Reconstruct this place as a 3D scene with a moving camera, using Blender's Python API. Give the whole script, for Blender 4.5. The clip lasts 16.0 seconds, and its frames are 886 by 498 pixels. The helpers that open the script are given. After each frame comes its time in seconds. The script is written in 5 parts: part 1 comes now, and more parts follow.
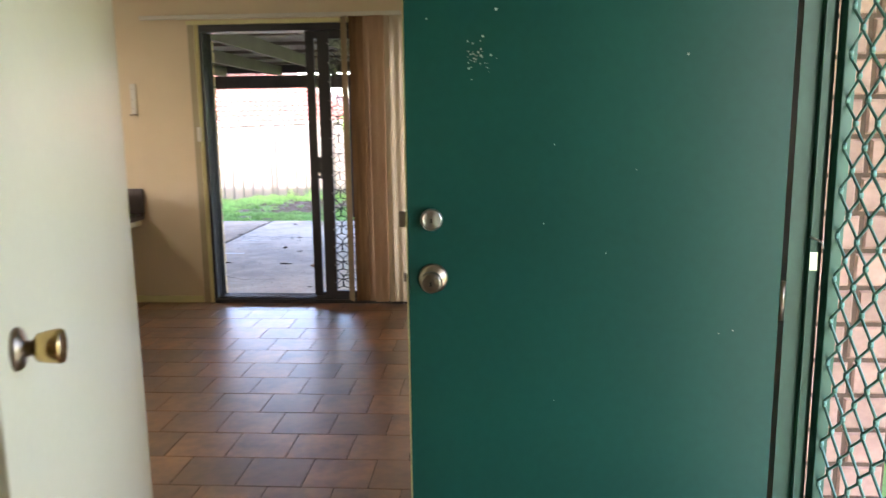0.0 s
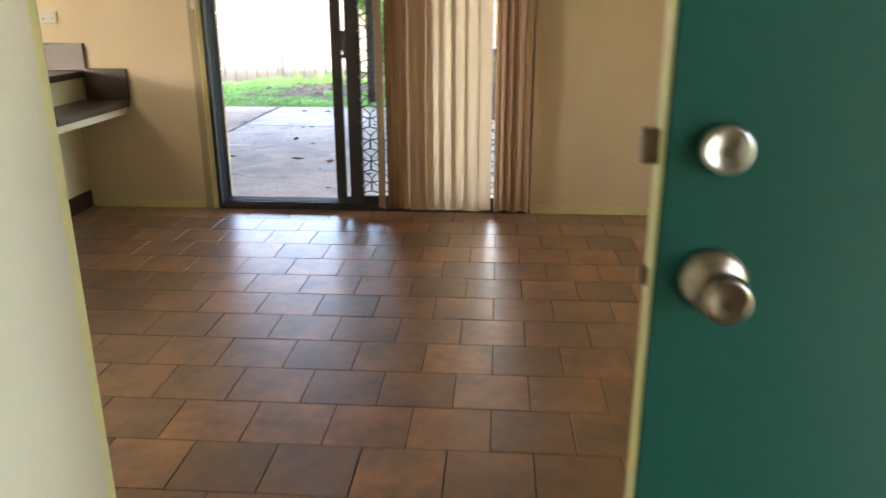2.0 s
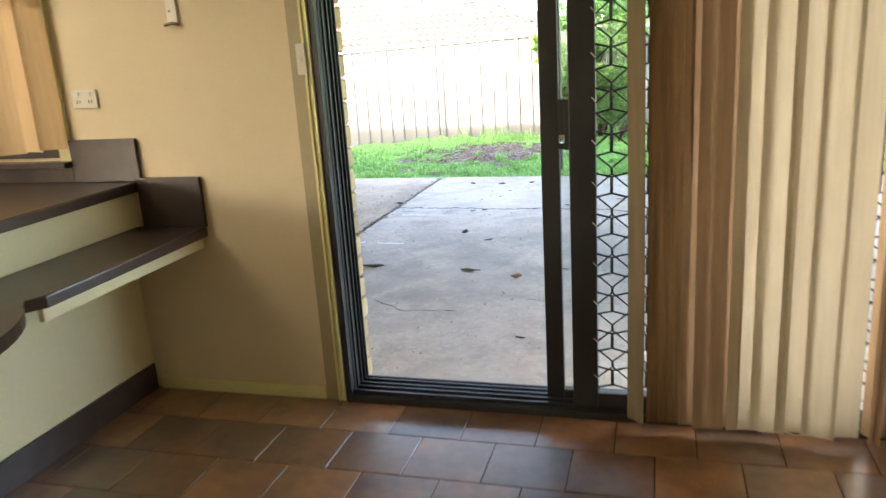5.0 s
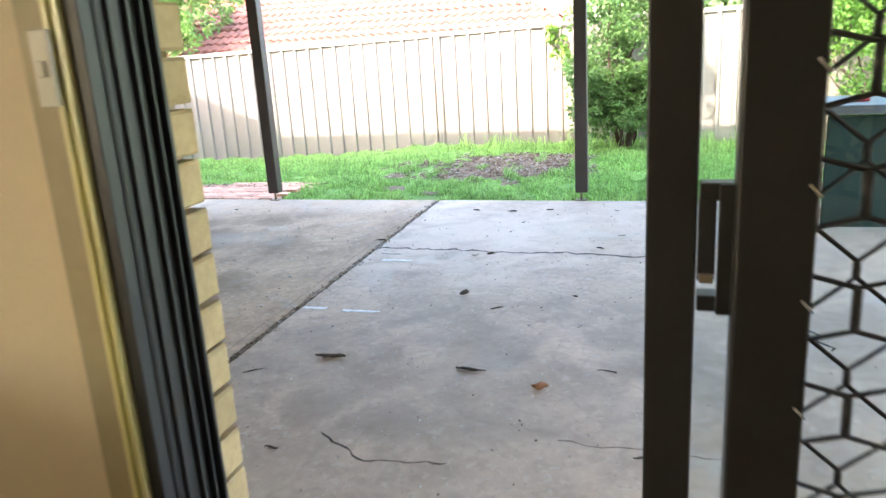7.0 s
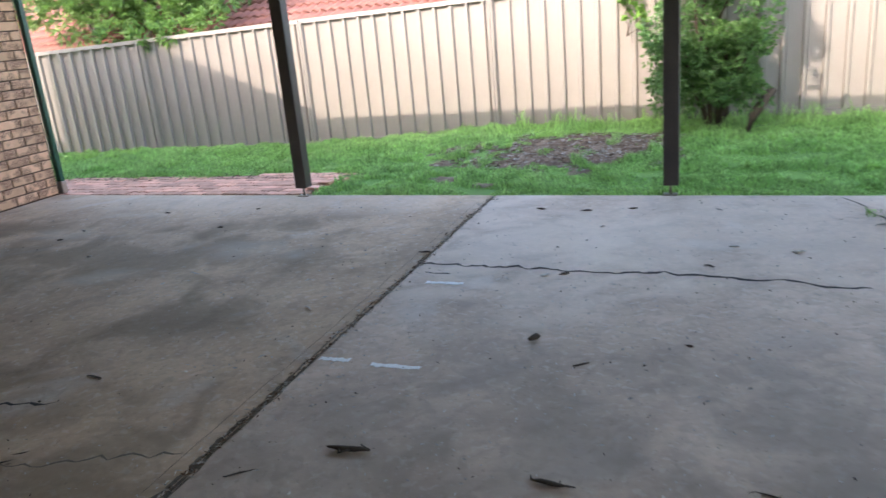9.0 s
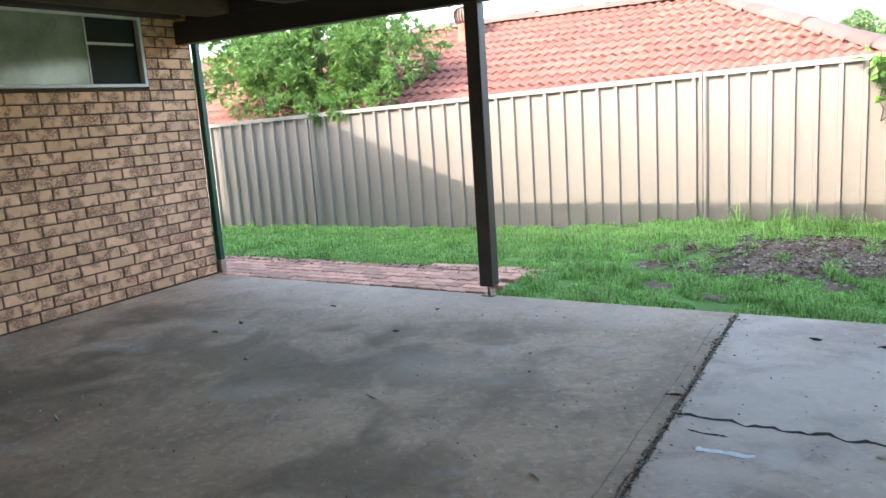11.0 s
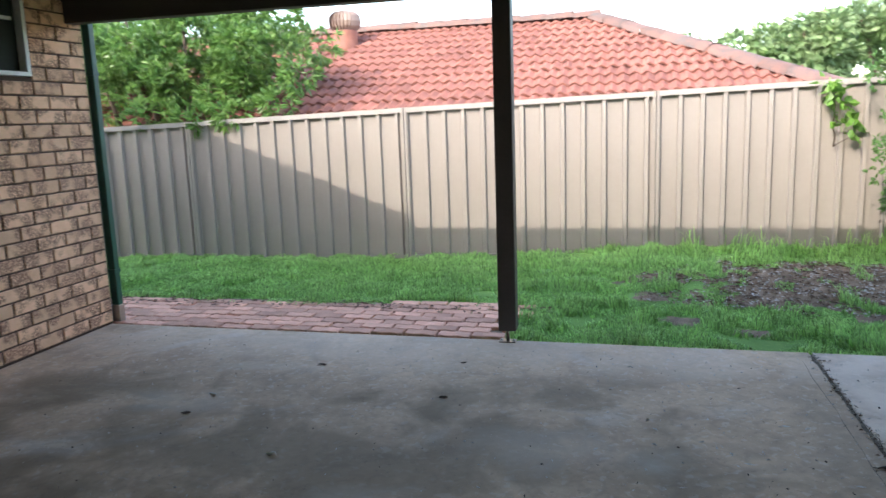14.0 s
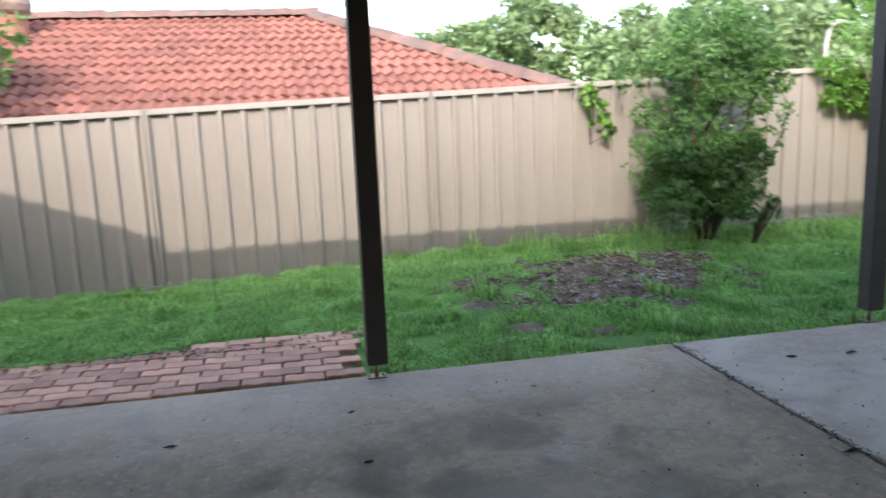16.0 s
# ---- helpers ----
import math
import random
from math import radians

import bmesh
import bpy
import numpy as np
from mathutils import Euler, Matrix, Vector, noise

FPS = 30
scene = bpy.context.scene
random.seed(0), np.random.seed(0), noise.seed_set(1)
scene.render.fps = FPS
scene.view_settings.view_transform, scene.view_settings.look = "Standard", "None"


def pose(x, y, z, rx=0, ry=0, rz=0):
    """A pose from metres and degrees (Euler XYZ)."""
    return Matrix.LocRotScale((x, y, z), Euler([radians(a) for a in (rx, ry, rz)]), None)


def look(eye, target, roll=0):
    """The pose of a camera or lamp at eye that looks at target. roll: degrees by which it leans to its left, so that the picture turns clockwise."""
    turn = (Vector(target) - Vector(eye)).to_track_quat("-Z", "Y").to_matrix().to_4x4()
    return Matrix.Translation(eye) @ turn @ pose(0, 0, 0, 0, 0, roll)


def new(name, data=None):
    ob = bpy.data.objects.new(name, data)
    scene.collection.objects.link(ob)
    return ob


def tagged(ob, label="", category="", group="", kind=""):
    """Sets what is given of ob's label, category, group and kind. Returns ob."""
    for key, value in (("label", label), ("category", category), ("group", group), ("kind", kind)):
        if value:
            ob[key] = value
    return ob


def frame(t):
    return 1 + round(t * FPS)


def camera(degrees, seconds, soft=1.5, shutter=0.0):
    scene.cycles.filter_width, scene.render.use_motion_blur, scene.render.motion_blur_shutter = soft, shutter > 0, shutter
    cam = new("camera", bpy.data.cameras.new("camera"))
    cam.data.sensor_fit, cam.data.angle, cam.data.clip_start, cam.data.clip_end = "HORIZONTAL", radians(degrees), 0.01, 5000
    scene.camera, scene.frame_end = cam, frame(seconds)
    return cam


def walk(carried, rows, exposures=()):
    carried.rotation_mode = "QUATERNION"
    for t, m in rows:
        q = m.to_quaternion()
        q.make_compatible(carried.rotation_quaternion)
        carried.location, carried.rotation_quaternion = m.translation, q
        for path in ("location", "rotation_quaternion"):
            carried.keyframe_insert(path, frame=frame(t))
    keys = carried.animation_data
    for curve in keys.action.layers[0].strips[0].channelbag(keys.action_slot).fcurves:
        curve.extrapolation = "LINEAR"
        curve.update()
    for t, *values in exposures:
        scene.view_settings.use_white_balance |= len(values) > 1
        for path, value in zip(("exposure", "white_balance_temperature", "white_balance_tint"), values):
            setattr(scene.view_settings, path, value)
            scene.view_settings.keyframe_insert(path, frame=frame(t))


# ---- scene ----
cam = camera(60.6, 16.0, shutter=0.5)
PATH = [
    (0, (2.206, -5.854, 1.439), (2.075, -3.887, 1.102), -0.7),
    (0.5, (2.144, -5.695, 1.426), (2.113, -3.742, 0.996), -1.5),
    (0.7, (2.096, -5.647, 1.412), (2.023, -3.711, 0.918), -1.1),
    (1, (2.006, -5.472, 1.401), (1.851, -3.53, 0.947), -2.6),
    (1.5, (1.889, -5.22, 1.398), (1.809, -3.283, 0.907), -2.6),
    (2, (1.847, -4.886, 1.352), (1.71, -2.992, 0.725), -0.1),
    (2.5, (1.75, -4.512, 1.378), (1.379, -2.646, 0.763), -0.8),
    (3, (1.631, -4.114, 1.357), (1.179, -2.265, 0.743), -3.0),
    (3.5, (1.554, -3.738, 1.353), (1.119, -1.875, 0.769), -2.2),
    (4, (1.412, -3.315, 1.379), (0.847, -1.464, 0.873), -2.2),
    (4.2, (1.372, -3.185, 1.371), (0.808, -1.339, 0.847), -3.3),
    (6.3, (0.874, -1.512, 1.353), (0.384, 0.359, 0.844), -2.8),
    (6.5, (0.854, -1.358, 1.344), (0.387, 0.517, 0.826), -2.9),
    (7, (0.792, -0.95, 1.356), (0.236, 0.895, 0.821), -3.5),
    (7.5, (0.701, -0.655, 1.322), (0.158, 1.187, 0.763), -3.3),
    (8, (0.565, -0.332, 1.306), (0.092, 1.531, 0.756), -2.4),
    (8.5, (0.489, -0.032, 1.302), (-0.081, 1.802, 0.743), -3.7),
    (9, (0.43, 0.151, 1.293), (-0.253, 1.935, 0.7), -5.2),
    (9.5, (0.262, 0.404, 1.2), (-0.682, 2.084, 0.665), -2.7),
    (9.7, (0.163, 0.52, 1.215), (-0.917, 2.145, 0.776), -2.1),
    (11.8, (-0.88, 0.994, 1.261), (-1.799, 2.74, 0.93), -5.4),
    (12, (-0.994, 1.004, 1.267), (-1.876, 2.77, 0.944), -4.9),
    (12.5, (-1.28, 1.12, 1.283), (-2.052, 2.941, 0.986), -2.8),
    (13, (-1.509, 1.177, 1.294), (-2.185, 3.037, 1.007), -0.7),
    (13.5, (-1.863, 1.218, 1.276), (-2.477, 3.097, 0.972), -1.2),
    (14, (-2.169, 1.279, 1.259), (-2.65, 3.19, 0.917), -2.0),
    (14.5, (-2.531, 1.42, 1.304), (-2.815, 3.366, 0.94), -2.3),
    (15, (-2.842, 1.518, 1.284), (-2.937, 3.487, 0.947), -2.6),
    (15.5, (-3.126, 1.642, 1.299), (-2.987, 3.607, 0.957), -1.6),
    (16, (-3.316, 1.886, 1.27), (-2.902, 3.809, 0.908), -2.3),
]
EXPOSURES = [(0, 4.65, 6550, 24), (1.5, 4.85, 6700, 22), (2.5, 5.05, 6900, 14), (3.0, 5.25, 6900, 12), (4.2, 5.05, 6900, 13), (6.3, 4.6, 7200, 13), (7.0, 4.6, 7200, 13), (7.5, 4.45, 7100, 14),
             (8.0, 3.82, 7050, 15), (8.5, 3.55, 6980, 14), (9.0, 3.45, 6950, 14), (9.7, 3.7, 6900, 12), (11.8, 3.3, 6800, 9), (14.0, 3.0, 6680, 9), (16, 2.72, 6750, 10)]
walk(cam, [(t, look(eye, target, roll)) for t, eye, target, roll in PATH], EXPOSURES)

# ---- world and sun ----
SUN_EL, SUN_AZ = radians(37.2), radians(-25)          # the sun stands behind the house, to its left
world = bpy.data.worlds.new("world")
scene.world = world
world.use_nodes = True
wn = world.node_tree
sky = wn.nodes.new("ShaderNodeTexSky")
sky.sky_type, sky.sun_disc = "NISHITA", False
sky.sun_elevation, sky.sun_rotation = SUN_EL, radians(180 + 25)
sky.air_density, sky.dust_density, sky.ozone_density = 1.0, 1.7, 0.8
wn.links.new(sky.outputs[0], wn.nodes["Background"].inputs[0])
wn.nodes["Background"].inputs[1].default_value = 0.127
sun_data = bpy.data.lights.new("sun", "SUN")
sun_data.energy, sun_data.angle, sun_data.color = 0.66, radians(0.6), (1.0, 0.94, 0.85)
sun = new("sun", sun_data)
way = Vector((math.sin(-SUN_AZ) * math.cos(SUN_EL), math.cos(SUN_AZ) * math.cos(SUN_EL), -math.sin(SUN_EL)))
sun.rotation_mode = "QUATERNION"
sun.rotation_quaternion = way.to_track_quat("-Z", "Y")


def window_light(name, m, width, height, watts, color):
    """An area lamp in place of daylight at an opening, or of a fitting's light."""
    d = bpy.data.lights.new(name, "AREA")
    d.shape, d.size, d.size_y, d.energy, d.color = "RECTANGLE", width, height, watts, color
    ob = new(name, d)
    ob.matrix_basis = m
    return ob


window_light("entry_daylight", look((3.06, -4.78, 1.05), (1.0, -4.6, 1.0)), 0.5, 1.9, 0.58, (0.97, 1.0, 0.82))
window_light("kitchen_daylight", look((-1.9, 0.20, 1.53), (-1.9, -2.0, 1.4)), 1.3, 0.95, 0.48, (1.0, 0.98, 0.95))
# added fill lamp at an unseen side opening, brightens the room's far walls
window_light("side_daylight", look((-3.36, -3.95, 1.52), (0, -3.95, 1.45)), 1.45, 1.1, 1.4, (1.0, 0.96, 0.88))
window_light("kitchen_lamp", look((-2.25, -1.0, 2.395), (-2.25, -1.001, 0)), 1.15, 0.10, 1.1, (1.0, 0.93, 0.79))
window_light("door_daylight", look((1.63, 0.155, 1.05), (1.63, -2.0, 1.0)), 0.72, 1.85, 2.6, (1.0, 0.98, 0.95))

# ---- materials ----


def mat(name, a, b=None, rough=0.6, scale=8.0, fine=60.0, bump=0.15, metal=0.0, per_object=0.0, stretch=(1, 1, 1), dist=0.01, island=0.0, spec=0.5):
    """Two-scale noise colour between a and b, fine relief, and a value shift for each object or island."""
    m = bpy.data.materials.new(name)
    m.use_nodes = True
    t = m.node_tree
    p = t.nodes["Principled BSDF"]
    p.inputs["Roughness"].default_value = rough
    p.inputs["Metallic"].default_value = metal
    p.inputs["Specular IOR Level"].default_value = spec
    b = b or tuple(c * 0.8 for c in a)
    co = t.nodes.new("ShaderNodeTexCoord")
    mp = t.nodes.new("ShaderNodeMapping")
    mp.inputs["Scale"].default_value = stretch
    t.links.new(co.outputs["Object"], mp.inputs[0])
    n1, n2 = t.nodes.new("ShaderNodeTexNoise"), t.nodes.new("ShaderNodeTexNoise")
    n1.inputs["Scale"].default_value, n1.inputs["Detail"].default_value = scale, 5
    n2.inputs["Scale"].default_value, n2.inputs["Detail"].default_value = fine, 4
    info = t.nodes.new("ShaderNodeObjectInfo")
    off = t.nodes.new("ShaderNodeVectorMath")
    off.operation = "MULTIPLY_ADD"
    t.links.new(info.outputs["Random"], off.inputs[0])
    off.inputs[1].default_value = (37.0, 53.0, 19.0) if per_object else (0, 0, 0)
    t.links.new(mp.outputs[0], off.inputs[2])
    for n in (n1, n2):
        t.links.new(off.outputs[0], n.inputs["Vector"])
    mix = t.nodes.new("ShaderNodeMath")
    mix.operation = "MULTIPLY_ADD"
    t.links.new(n2.outputs["Fac"], mix.inputs[0])
    mix.inputs[1].default_value = 0.5
    t.links.new(n1.outputs["Fac"], mix.inputs[2])
    ramp = t.nodes.new("ShaderNodeMapRange")
    ramp.inputs["From Min"].default_value, ramp.inputs["From Max"].default_value = 0.5, 1.0
    t.links.new(mix.outputs[0], ramp.inputs["Value"])
    col = t.nodes.new("ShaderNodeMix")
    col.data_type = "RGBA"
    col.inputs["A"].default_value, col.inputs["B"].default_value = (*a, 1), (*b, 1)
    t.links.new(ramp.outputs[0], col.inputs["Factor"])
    out = col.outputs["Result"]
    if per_object or island:
        hsv = t.nodes.new("ShaderNodeHueSaturation")
        v = t.nodes.new("ShaderNodeMapRange")
        amt = per_object or island
        v.inputs["To Min"].default_value, v.inputs["To Max"].default_value = 1 - amt, 1 + amt
        if per_object:
            t.links.new(info.outputs["Random"], v.inputs["Value"])
        else:
            geo = t.nodes.new("ShaderNodeNewGeometry")
            t.links.new(geo.outputs["Random Per Island"], v.inputs["Value"])
        t.links.new(v.outputs[0], hsv.inputs["Value"])
        t.links.new(out, hsv.inputs["Color"])
        out = hsv.outputs[0]
    t.links.new(out, p.inputs["Base Color"])
    if bump:
        bp = t.nodes.new("ShaderNodeBump")
        bp.inputs["Strength"].default_value, bp.inputs["Distance"].default_value = bump, dist
        t.links.new(mix.outputs[0], bp.inputs["Height"])
        t.links.new(bp.outputs[0], p.inputs["Normal"])
    return m


def leafy(name, a, b, through_light=0.35, rough=0.5, vary=0.35):
    """Leaves: diffuse with some light coming through, varied leaf by leaf."""
    m = mat(name, a, b, rough=rough, scale=3, fine=30, bump=0, island=vary)
    t = m.node_tree
    p = t.nodes["Principled BSDF"]
    tr = t.nodes.new("ShaderNodeBsdfTranslucent")
    mx = t.nodes.new("ShaderNodeMixShader")
    mx.inputs[0].default_value = through_light
    src = p.inputs["Base Color"].links[0].from_socket
    t.links.new(src, tr.inputs[0])
    t.links.new(p.outputs[0], mx.inputs[1])
    t.links.new(tr.outputs[0], mx.inputs[2])
    t.links.new(mx.outputs[0], t.nodes["Material Output"].inputs[0])
    return m


def blind_cloth(name, a, b, amount, fine):
    m = mat(name, a, b, rough=0.9, scale=4, fine=fine, bump=0.25, stretch=(14, 14, 0.6), dist=0.002)
    t = m.node_tree
    p = t.nodes["Principled BSDF"]
    tr = t.nodes.new("ShaderNodeBsdfTranslucent")
    mx = t.nodes.new("ShaderNodeMixShader")
    mx.inputs[0].default_value = amount
    t.links.new(p.inputs["Base Color"].links[0].from_socket, tr.inputs[0])
    t.links.new(p.outputs[0], mx.inputs[1])
    t.links.new(tr.outputs[0], mx.inputs[2])
    t.links.new(mx.outputs[0], t.nodes["Material Output"].inputs[0])
    return m


def glass_mat(name, tint=(0.93, 0.96, 0.95)):
    m = bpy.data.materials.new(name)
    m.use_nodes = True
    t = m.node_tree
    t.nodes.remove(t.nodes["Principled BSDF"])
    tr, gl = t.nodes.new("ShaderNodeBsdfTransparent"), t.nodes.new("ShaderNodeBsdfGlossy")
    tr.inputs[0].default_value = (*tint, 1)
    gl.inputs["Roughness"].default_value = 0.02
    fr, mx = t.nodes.new("ShaderNodeFresnel"), t.nodes.new("ShaderNodeMixShader")
    t.links.new(fr.outputs[0], mx.inputs[0])
    t.links.new(tr.outputs[0], mx.inputs[1])
    t.links.new(gl.outputs[0], mx.inputs[2])
    t.links.new(mx.outputs[0], t.nodes["Material Output"].inputs[0])
    return m


PLASTER = mat("cream_wall_paint", (0.74, 0.625, 0.44), (0.69, 0.58, 0.40), rough=0.62, scale=2, fine=90, bump=0.06, dist=0.004)
CEIL = mat("ceiling_paint", (0.78, 0.75, 0.68), rough=0.8, scale=2, bump=0.05)
CREAM_GLOSS = mat("cream_gloss_paint", (0.76, 0.73, 0.40), (0.70, 0.66, 0.34), rough=0.3, scale=3, fine=40, bump=0.05, dist=0.003)
CREAM_DOOR = mat("cream_door_paint", (0.64, 0.60, 0.45), (0.59, 0.55, 0.41), rough=0.38, scale=2, fine=50, bump=0.05, dist=0.003)
GREEN_PAINT = mat("green_door_paint", (0.004, 0.068, 0.052), (0.003, 0.050, 0.039), rough=0.42, spec=0.32, scale=2.2, fine=45, bump=0.10, dist=0.004)
DARK_GREEN = mat("dark_green_shed_paint", (0.012, 0.038, 0.031), (0.008, 0.026, 0.021), rough=0.7, scale=5, fine=50, bump=0.05, spec=0.3)
GREEN_METAL = mat("green_metal", (0.012, 0.085, 0.055), (0.009, 0.06, 0.04), rough=0.45, scale=5, fine=50, bump=0.05)
TEAL_WIRE = mat("teal_grille_paint", (0.05, 0.16, 0.14), (0.10, 0.22, 0.19), rough=0.45, scale=20, bump=0.05)
TILE = mat("terracotta_floor_tile", (0.36, 0.162, 0.058), (0.085, 0.041, 0.020), rough=0.5, scale=4.0, fine=22, bump=0.26, spec=0.5, per_object=0.36, dist=0.006)
TILE_REST = mat("terracotta_floor_tile_rest", (0.36, 0.162, 0.058), (0.085, 0.041, 0.020), rough=0.5, scale=4.0, fine=22, bump=0.26, spec=0.5, island=0.30, dist=0.006)
for m in (TILE, TILE_REST):
    p = m.node_tree.nodes["Principled BSDF"]
    p.inputs["Coat Weight"].default_value, p.inputs["Coat Roughness"].default_value, p.inputs["Coat IOR"].default_value = 1.0, 0.33, 2.05
GROUT = mat("dark_grout", (0.075, 0.05, 0.035), rough=0.9, bump=0.2)
BRONZE = mat("dark_bronze_aluminium", (0.030, 0.031, 0.033), (0.022, 0.022, 0.024), rough=0.42, scale=6, fine=80, bump=0.04, metal=0.2)
STEEL = mat("satin_steel", (0.55, 0.53, 0.50), (0.45, 0.43, 0.40), rough=0.28, metal=1.0, bump=0.03)
NICKEL = mat("aged_nickel", (0.33, 0.27, 0.21), (0.24, 0.19, 0.15), rough=0.32, metal=1.0, bump=0.05, fine=120)
BRASS = mat("worn_brass", (0.62, 0.44, 0.20), (0.45, 0.30, 0.13), rough=0.25, metal=1.0, bump=0.04)
BLACK = mat("keyhole_black", (0.01, 0.01, 0.01), rough=0.6, bump=0)
WHITE_PLASTIC = mat("aged_white_plastic", (0.72, 0.70, 0.62), (0.66, 0.63, 0.54), rough=0.4, bump=0.02)
BLIND = blind_cloth("beige_blind_cloth", (0.57, 0.50, 0.365), (0.49, 0.42, 0.30), 0.10, 40)
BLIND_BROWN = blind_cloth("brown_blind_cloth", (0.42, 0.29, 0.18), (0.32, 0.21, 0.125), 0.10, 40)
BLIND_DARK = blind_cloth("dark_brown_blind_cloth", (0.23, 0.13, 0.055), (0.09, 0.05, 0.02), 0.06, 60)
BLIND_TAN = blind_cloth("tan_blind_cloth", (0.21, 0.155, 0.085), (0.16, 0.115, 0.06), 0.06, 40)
CURTAIN = blind_cloth("peach_blind_cloth", (0.68, 0.49, 0.28), (0.58, 0.40, 0.22), 0.14, 30)
LACE = blind_cloth("white_lace", (0.8, 0.76, 0.66), (0.7, 0.66, 0.56), 0.5, 60)
LAMINATE = mat("dark_slate_laminate", (0.060, 0.042, 0.036), (0.038, 0.027, 0.024), rough=0.28, scale=14, fine=120, bump=0.04)
# darker than the cream trim: the board's shade is in its colour
SHADED_TRIM = mat("shaded_trim_paint", (0.42, 0.36, 0.22), (0.36, 0.30, 0.18), rough=0.5, scale=3, fine=40, bump=0.05, dist=0.003)
BENCH_CREAM = mat("bench_panel_paint", (0.75, 0.70, 0.46), (0.70, 0.64, 0.41), rough=0.45, scale=2, fine=60, bump=0.05)
DARK_POST = mat("dark_brown_paint", (0.020, 0.013, 0.010), (0.03, 0.02, 0.015), rough=0.3, scale=8, bump=0.1)
CONCRETE = mat("weathered_concrete", (0.69, 0.52, 0.395), (0.49, 0.36, 0.268), rough=0.66, scale=2.6, fine=30, bump=0.26, dist=0.006, spec=0.35)
CONCRETE_BROWN = mat("stained_brown_concrete", (0.66, 0.475, 0.325), (0.44, 0.31, 0.21), rough=0.74, scale=2.2, fine=30, bump=0.28, dist=0.006, spec=0.2)


def blotch(m, cx, cy, rx, ry, turn, col, amount):
    """One soft-edged, uneven patch on a slab: a stain, or painted shade or daylight."""
    t = m.node_tree
    p = t.nodes["Principled BSDF"]
    src = p.inputs["Base Color"].links[0].from_socket
    co, mp = t.nodes.new("ShaderNodeTexCoord"), t.nodes.new("ShaderNodeMapping")
    mp.vector_type = "TEXTURE"
    mp.inputs["Location"].default_value = (cx, cy, SLAB)
    mp.inputs["Rotation"].default_value = (0, 0, radians(turn))
    mp.inputs["Scale"].default_value = (rx, ry, 5)
    t.links.new(co.outputs["Object"], mp.inputs[0])
    ln, n, add, r, x = t.nodes.new("ShaderNodeVectorMath"), t.nodes.new("ShaderNodeTexNoise"), t.nodes.new("ShaderNodeMath"), t.nodes.new("ShaderNodeMapRange"), t.nodes.new("ShaderNodeMix")
    ln.operation = "LENGTH"
    t.links.new(mp.outputs[0], ln.inputs[0])
    n.inputs["Scale"].default_value, n.inputs["Detail"].default_value, n.inputs["Distortion"].default_value = 2.4, 8, 0.9
    t.links.new(co.outputs["Object"], n.inputs["Vector"])
    add.operation = "MULTIPLY_ADD"
    t.links.new(n.outputs["Fac"], add.inputs[0])
    add.inputs[1].default_value = 3.2
    t.links.new(ln.outputs["Value"], add.inputs[2])
    r.interpolation_type = "SMOOTHSTEP"
    r.inputs["From Min"].default_value, r.inputs["From Max"].default_value = 1.75, 2.95
    r.inputs["To Min"].default_value, r.inputs["To Max"].default_value = amount, 0.0
    t.links.new(add.outputs[0], r.inputs["Value"])
    x.data_type = "RGBA"
    t.links.new(r.outputs[0], x.inputs["Factor"])
    t.links.new(src, x.inputs["A"])
    x.inputs["B"].default_value = (*col, 1)
    t.links.new(x.outputs["Result"], p.inputs["Base Color"])


def stain_concrete(m):
    """Large dark damp stains, pale scuffs and specks over the slab."""
    t = m.node_tree
    p = t.nodes["Principled BSDF"]
    src = p.inputs["Base Color"].links[0].from_socket
    co = t.nodes.new("ShaderNodeTexCoord")
    for scale, lo, hi, col, amount, warp in ((0.42, 0.46, 0.70, (0.27, 0.205, 0.15), 0.5, 1.2), (1.5, 0.54, 0.70, (0.25, 0.195, 0.15), 0.5, 1.5), (0.9, 0.60, 0.72, (0.60, 0.56, 0.52), 0.45, 2.0), (11.0, 0.50, 0.66, (0.27, 0.21, 0.165), 0.26, 1.2), (24.0, 0.60, 0.68, (0.74, 0.66, 0.57), 0.26, 0.6), (70.0, 0.66, 0.74, (0.74, 0.69, 0.62), 0.30, 0.0), (45.0, 0.67, 0.75, (0.14, 0.11, 0.085), 0.3, 0.0)):
        n, r, x = t.nodes.new("ShaderNodeTexNoise"), t.nodes.new("ShaderNodeMapRange"), t.nodes.new("ShaderNodeMix")
        n.inputs["Scale"].default_value, n.inputs["Detail"].default_value, n.inputs["Distortion"].default_value = scale, 6 if scale < 5 else 1, warp
        t.links.new(co.outputs["Object"], n.inputs["Vector"])
        r.inputs["From Min"].default_value, r.inputs["From Max"].default_value, r.inputs["To Max"].default_value = lo, hi, amount
        t.links.new(n.outputs["Fac"], r.inputs["Value"])
        x.data_type = "RGBA"
        t.links.new(r.outputs[0], x.inputs["Factor"])
        t.links.new(src, x.inputs["A"])
        x.inputs["B"].default_value = (*col, 1)
        src = x.outputs["Result"]
    t.links.new(src, p.inputs["Base Color"])


